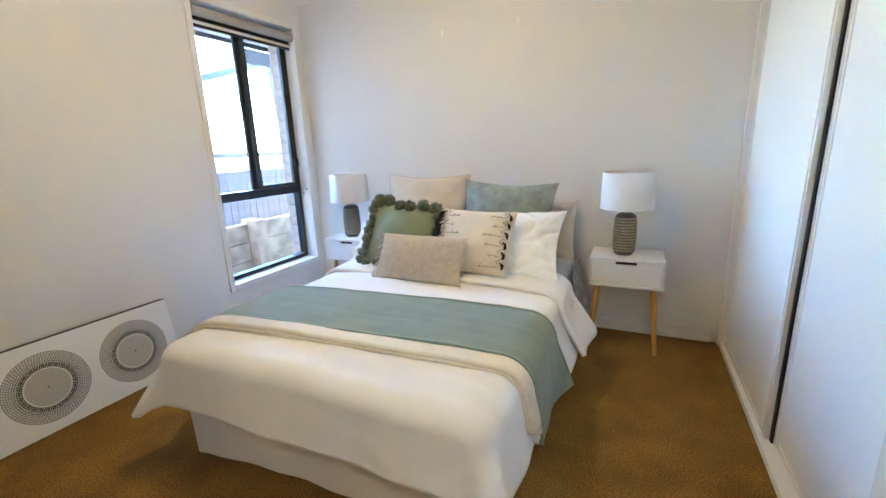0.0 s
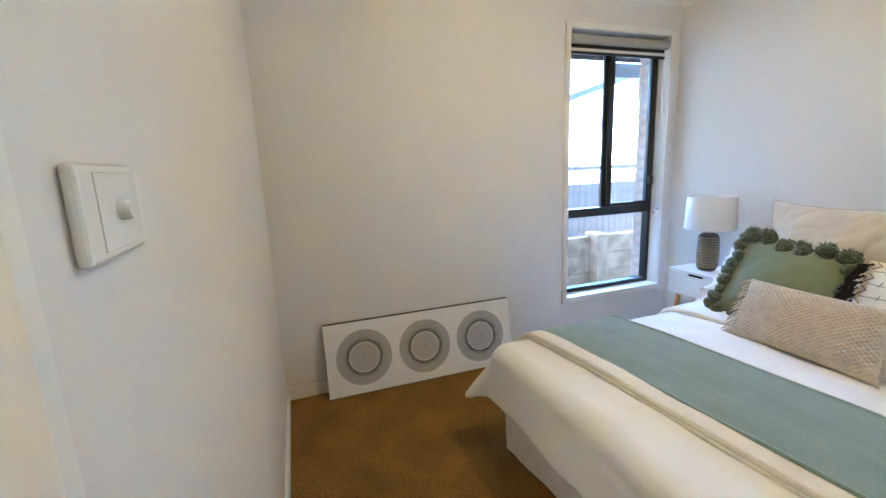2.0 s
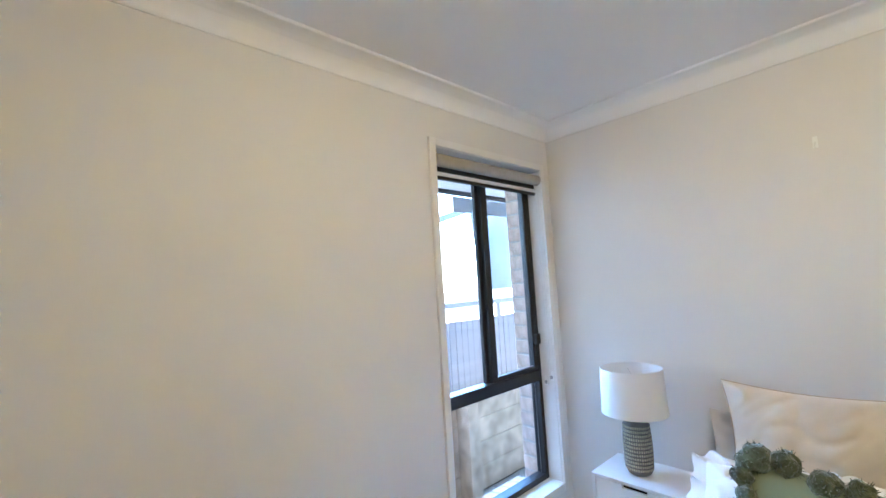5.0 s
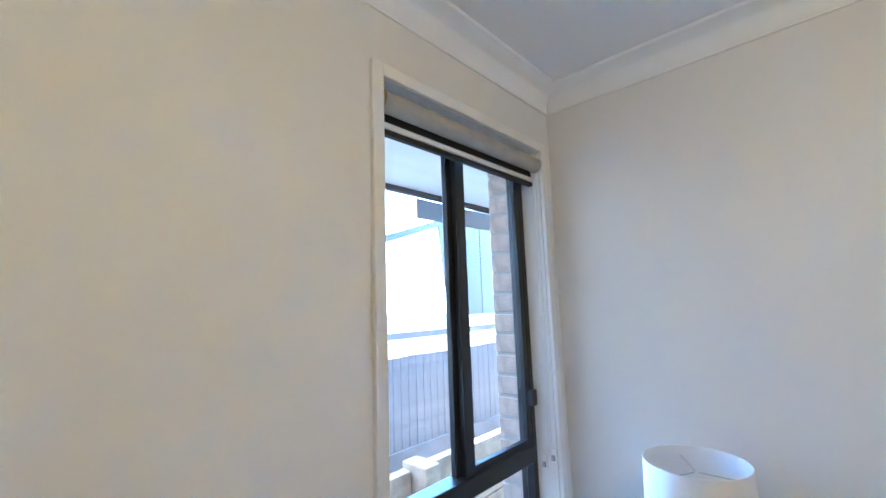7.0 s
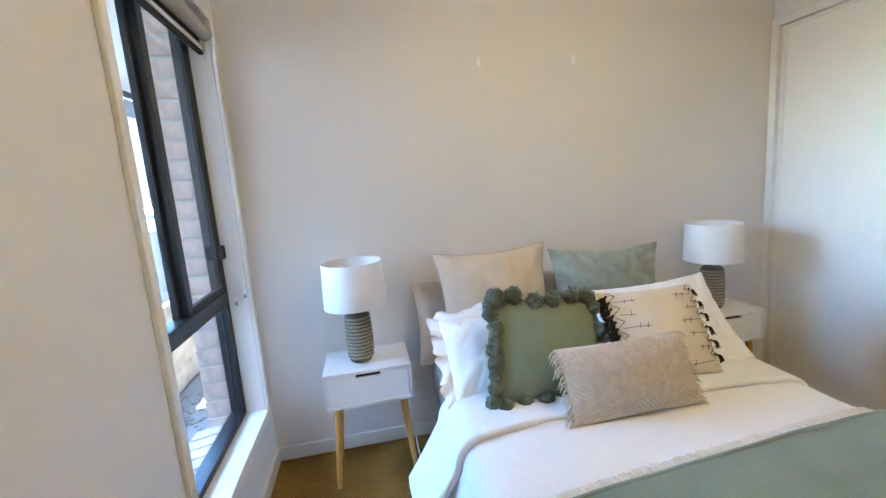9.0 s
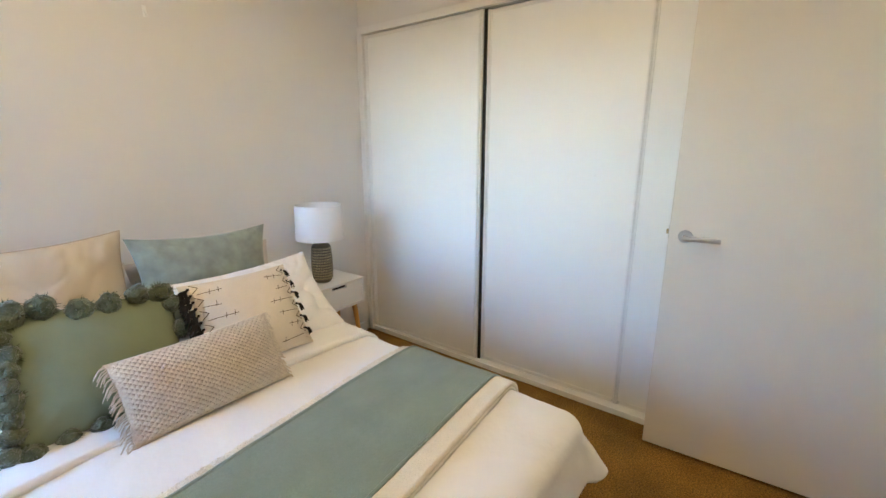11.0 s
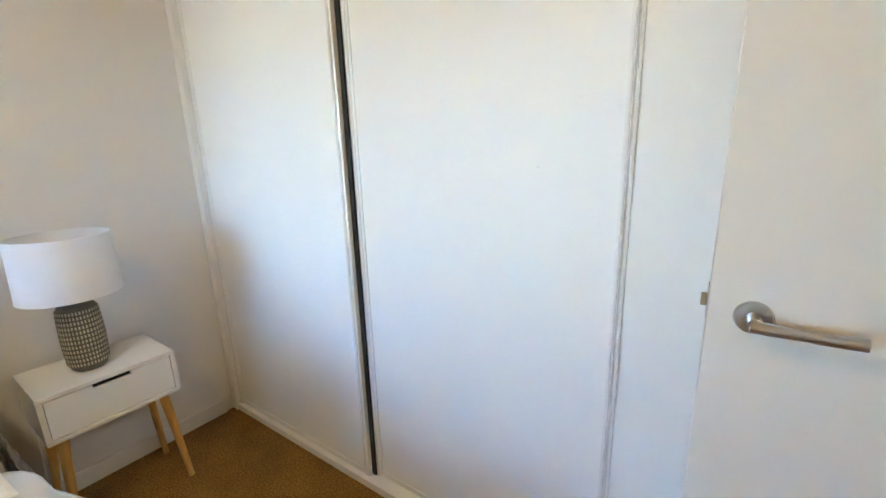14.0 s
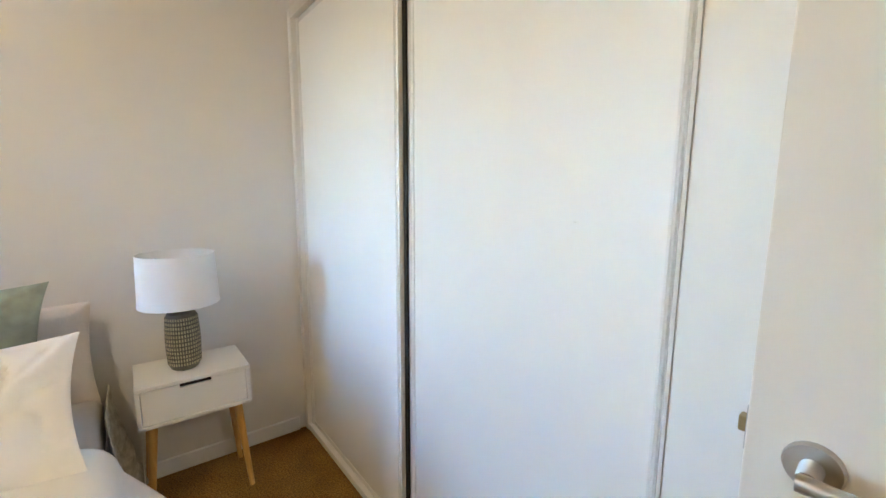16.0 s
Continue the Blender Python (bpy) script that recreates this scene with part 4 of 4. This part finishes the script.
def table_lamp(x, y):
    lp = thing("table_lamp", "ceramic table lamp with white drum shade, switched off", "table lamp", (x, y, 0.5665), "bedside lamps")
    # base: turned ceramic body with rows of pressed dashes
    rows_n, cols_n, H = 12, 40, 0.245
    bm = bmesh.new()
    zs = []
    for r in range(rows_n):
        z0 = 0.022 + (H - 0.044) * r / rows_n
        step = (H - 0.044) / rows_n
        zs += [(z0, 0), (z0 + step * 0.12, 0), (z0 + step * 0.20, 1), (z0 + step * 0.84, 1), (z0 + step * 0.92, 0)]
    zs.append((H - 0.022, 0))
    levels = [(0.0, 0, 0.043), (0.006, 0, 0.050)] + [(z, k, None) for z, k in zs] + [(H - 0.012, 0, 0.050), (H - 0.003, 0, 0.036), (H, 0, 0.020)]
    seg = cols_n * 4
    rings = []
    for z, k, rad in levels:
        if rad is None:
            f = (z - 0.022) / (H - 0.044)
            rad = 0.0585 + 0.0045 * math.sin(math.pi * f) - 0.002 * f
        ring = []
        for i in range(seg):
            c = i % 4
            rr = rad + (0.0016 if (k and c in (0, 1, 2)) else 0) - (0.0016 if not k and z > 0.02 and z < H - 0.02 else 0)
            a = 2 * math.pi * i / seg
            ring.append(bm.verts.new((rr * math.cos(a), rr * math.sin(a), z)))
        rings.append((ring, k))
    for (a, ka), (b, kb) in zip(rings, rings[1:]):
        for i in range(seg):
            j = (i + 1) % seg
            f = bm.faces.new((a[i], a[j], b[j], b[i]))
            if ka and kb and i % 4 in (0, 1):
                f.material_index = 1
    bm.faces.new(list(reversed(rings[0][0])))
    bm.faces.new(rings[-1][0])
    part("base", bm, [M_CER, M_CERL], lp, "dark ceramic base with rows of pale dashes")
    bm = bmesh.new()
    tube(bm, [(0, 0, H - 0.004), (0, 0, H + 0.05)], 0.010, 12)
    part("stem", bm, M_STEEL, lp)
    z0, z1 = 0.272, 0.476
    bm = lathe([(0.143, z0), (0.136, z1), (0.1345, z1), (0.1415, z0), (0.143, z0)], 64, caps=False)
    part("shade", bm, M_SHADE, lp, "white linen drum shade", smooth=True)
    for zz, rr in ((z0, 0.1435), (z1 - 0.004, 0.1365)):
        part("shade_rim", lathe([(rr, zz), (rr + 0.0006, zz + 0.002), (rr, zz + 0.004)], 64, caps=False), M_WPILL, lp)
    bm = bmesh.new()
    for k in range(3):
        a = 2 * math.pi * k / 3
        tube(bm, [(0.008 * math.cos(a), 0.008 * math.sin(a), z1 - 0.03), (0.135 * math.cos(a), 0.135 * math.sin(a), z1 - 0.03)], 0.0016, 6)
    part("spider", bm, M_STEEL, lp)
    bm = bmesh.new()
    bmesh.ops.create_uvsphere(bm, u_segments=20, v_segments=14, radius=0.028, matrix=Matrix.Translation((0, 0, H + 0.09)))
    part("bulb", bm, M_PLASTIC, lp, smooth=True)
    return lp


table_lamp(2.420, -0.200)
table_lamp(0.487, -0.202)

# lamp cords hanging behind the tables
for x0, sgn in ((2.27, -1), (0.69, 1)):
    cd = thing("lamp_cord", "thin white electric cord hanging to the floor", "cord", (0, 0, 0), "lamp cords")
    bm = bmesh.new()
    tube(bm, [(x0, -0.045, 0.50), (x0 + sgn * 0.01, -0.05, 0.32), (x0 + sgn * 0.022, -0.10, 0.17), (x0 + sgn * 0.024, -0.17, 0.07), (x0 + sgn * 0.03, -0.22, 0.012), (x0 + sgn * 0.06, -0.25, 0.004), (x0 + sgn * 0.10, -0.20, 0.004)], 0.0028, 8)
    part("cable", bm, M_PLASTIC, cd, smooth=True)

# ---- leaning canvas ----
PW, PHT = 1.185, 0.43
lean_a = math.degrees(math.atan2(0.075, 0.42))
pc = thing("canvas_print", "long white canvas print with three round patterned motifs", "picture", (0, 0, 0))
pc.matrix_basis = Matrix.Translation((0.112, -2.003, 0.003)) @ Euler((0, 0, radians(90))).to_matrix().to_4x4() @ Euler((radians(-lean_a), 0, 0)).to_matrix().to_4x4()
part("canvas", box(-PW / 2 + 0.001, -0.001, 0.004, PW / 2 - 0.001, 0.003, PHT - 0.004), M_CANVAS, pc)
part("frame", box(-PW / 2, 0.003, 0.0, PW / 2, 0.036, PHT), M_BLACK, pc, "black frame edge")
for k, yy in enumerate((-0.372, 0.0, 0.372)):
    bm = bmesh.new()
    c = bm.verts.new((0, 0, 0))
    ring = [bm.verts.new((0.163 * math.cos(2 * math.pi * i / 72), 0, 0.163 * math.sin(2 * math.pi * i / 72))) for i in range(72)]
    for i in range(72):
        bm.faces.new((c, ring[i], ring[(i + 1) % 72]))
    o = part("motif", bm, M_DISC, pc, "round grey printed motif")
    o.location = (yy, -0.0035, 0.213)

# ---- outside the window ----
g = struct("ground", box(-60, -60, -0.46, 60, 60, -0.262), M_SOIL, "bare garden soil", "ground")
struct("gravel_strip", box(-1.12, -6, -0.26, -0.27, 6, -0.245), M_GRAVEL, "grey crushed gravel beside the house", "gravel")
# pebbles near the window
rng = random.Random(3)
bm = bmesh.new()
for k in range(900):
    x, y = rng.uniform(-1.08, -0.30), rng.uniform(-0.6, 1.6)
    s = rng.uniform(0.008, 0.02)
    ret = bmesh.ops.create_icosphere(bm, subdivisions=1, radius=s, matrix=Matrix.Translation((x, y, -0.242)) @ Matrix.Diagonal((1, rng.uniform(.7, 1.3), .6, 1)))
tagged(mesh_ob("pebbles", bm, M_GRAVEL), "loose grey gravel stones", "gravel", kind="stuff")
# house wall: mortar core with bricks round the window opening
bm = bmesh.new()
BXO, BXI = -0.262, -0.152
add_box(bm, BXO + 0.003, -6, -0.26, BXI, WY0 - 0.008, 2.32)
add_box(bm, BXO + 0.003, WY1 + 0.008, -0.26, BXI, 6, 2.32)
add_box(bm, BXO + 0.003, WY0 - 0.008, -0.26, BXI, WY1 + 0.008, WZ0 - 0.13)
bw = struct("brick_wall", bm, M_MORTAR, "pinkish brick outer wall of the house", "brick wall")
# unseen wall added to block sky and sun south of the window
struct("sky_block_wall", box(-6.0, -1.75, -0.26, -0.27, -1.52, 3.1), M_BRICK, "unseen brick slab added to block sky and sun beside the window", "brick wall")
struct("soffit", box(-1.28, -6, 2.33, -0.10, 6, 2.36), M_SOFFIT, "white painted eave lining", "soffit")
struct("fascia", box(-1.32, -6, 2.29, -1.28, 6, 2.46), M_STEELBLUE, "grey-blue steel fascia along the eave", "fascia")
struct("gutter", box(-1.345, 0.475, 2.14, -1.322, 6, 2.288, 0.004), M_GUTTER, "grey-blue steel gutter ending beside the window", "gutter")
struct("house_roof", box(-1.32, -6, 2.52, 4.2, 6, 2.62), M_STEELBLUE, "grey steel roof over the room", "roof")


def brick_me(x0, y0, z0, x1, y1, z1, bev=0.004):
    bm = box(x0, y0, z0, x1, y1, z1, bev, 1)
    me = bpy.data.meshes.new("brick")
    bm.to_mesh(me)
    bm.free()
    me.materials.append(M_BRICK)
    return me


# right jamb of the opening: stretchers and half bricks by turns
full, half = brick_me(-0.055, -0.115, -0.038, 0.055, 0.115, 0.038), brick_me(-0.055, -0.055, -0.038, 0.055, 0.055, 0.038)
for k in range(30):
    z = -0.215 + 0.086 * k
    for side, s in ((WY1 + 0.004, 1), (WY0 - 0.004, -1)):
        y = side
        for n2 in range(2):
            me = half if (k % 2 and n2 == 0) else full
            ln = 0.11 if me is half else 0.23
            o = new("brick", me)
            o.parent = bw
            o.location = (BXO + 0.053, y + s * ln / 2, z)
            y += s * (ln + 0.010)
# sloping brick sill under the window
sb = brick_me(-0.085, -0.036, -0.05, 0.085, 0.036, 0.04)
for k in range(10):
    o = new("brick", sb)
    o.parent = bw
    o.matrix_basis = pose(-0.235, WY0 + 0.036 + k * 0.084, WZ0 - 0.088, 0, -9, 0)

# timber retaining wall of sleepers with a stout post
rt = thing("retaining_wall", "pale timber sleeper retaining wall with a stout post", "retaining wall", (0, 0, -0.26))
for k in range(4):
    part("sleeper", box(-1.22, -4.0, 0.005 + 0.195 * k, -1.145, 0.20, 0.195 + 0.195 * k, 0.006), M_SLEEPER, rt)
    part("sleeper", box(-1.22, 0.33, 0.005 + 0.195 * k, -1.145, 4.0, 0.195 + 0.195 * k, 0.006), M_SLEEPER, rt)
part("post", box(-1.23, 0.203, 0.0, -1.02, 0.327, 0.82, 0.008), M_SLEEPER, rt, "upright timber post")
struct("garden_bed", box(-2.6, -1.5, -0.26, -1.232, 9.4, -0.05), M_SOIL, "raised soil behind the retaining wall", "ground")

# paling fence with a rail above it
fn = thing("fence", "weathered grey timber paling fence with an open top rail", "fence", (-2.4, 0, -0.05))
pal = bpy.data.meshes.new("paling")
bm = box(-0.008, -0.049, 0.0, 0.008, 0.049, 1.05, 0.002, 1)
bm.to_mesh(pal)
bm.free()
pal.materials.append(M_FENCE)
rng = random.Random(6)
for k in range(100):
    o = new("paling", pal)
    o.parent = fn
    o.matrix_basis = pose(rng.uniform(-0.004, 0.004), -1.2 + 0.1035 * k, rng.uniform(-0.006, 0.006), 0, 0, rng.uniform(-1.5, 1.5))
part("plinth", box(0.012, -1.4, 0.02, 0.035, 9.2, 0.17), M_FENCE, fn, "horizontal plinth board")
part("rail", box(-0.05, -1.4, 0.55, -0.012, 9.2, 0.62), M_FENCE, fn)
part("top_rail", box(-0.03, -1.4, 1.225, 0.03, 9.2, 1.29), M_FENCE, fn, "open top rail above the palings")
for y in (-1.2, 0.6, 2.35, 4.2, 6.0, 7.8):
    part("post", box(-0.13, y - 0.045, 0.0, -0.052, y + 0.045, 1.29), M_FENCE, fn)
# neighbour's raked pergola beyond the fence: sloping beam, closed blue end panel, posts
nb = thing("pergola", "blue-grey steel pergola with a raked beam beyond the fence", "pergola", (-3.4, 0, -0.2615))


def rake_slab(pts, x0, x1):
    bm = bmesh.new()
    a = [bm.verts.new((x0, y, z + 0.2615)) for y, z in pts]
    b = [bm.verts.new((x1, y, z + 0.2615)) for y, z in pts]
    bm.faces.new(a)
    bm.faces.new(list(reversed(b)))
    for k in range(len(pts)):
        m2 = (k + 1) % len(pts)
        bm.faces.new((a[k], b[k], b[m2], a[m2]))
    bmesh.ops.recalc_face_normals(bm, faces=bm.faces)
    return bm


part("beam", rake_slab([(-0.6, 1.545), (4.7, 3.24), (4.7, 3.34), (-0.6, 1.645)], -0.05, 0.05), M_STEELBLUE, nb)
PANELS = [(3.10, 2.92, 3.90), (3.915, 3.915, 4.69), (4.71, 4.71, 5.70), (5.72, 5.72, 6.90), (6.92, 6.92, 8.10), (8.12, 8.12, 9.30)]
for ya, yb, yc in PANELS:
    part("end_panel", rake_slab([(ya, 1.33), (yc, 1.33), (yc, min(3.235, 1.74 + 0.32 * yc)), (yb, min(3.235, 1.735 + 0.32 * yb))], -0.02, 0.02), M_STEELBLUE, nb, "flat blue-grey steel panel")
part("post", box(-0.05, 4.6, 0, 0.05, 4.7, 1.59, 0.01), M_STEELBLUE, nb)
part("post", box(-0.05, 9.2, 0, 0.05, 9.3, 1.59, 0.01), M_STEELBLUE, nb)
part("post", box(-0.05, -0.6, 0, 0.05, -0.5, 1.81, 0.01), M_STEELBLUE, nb)
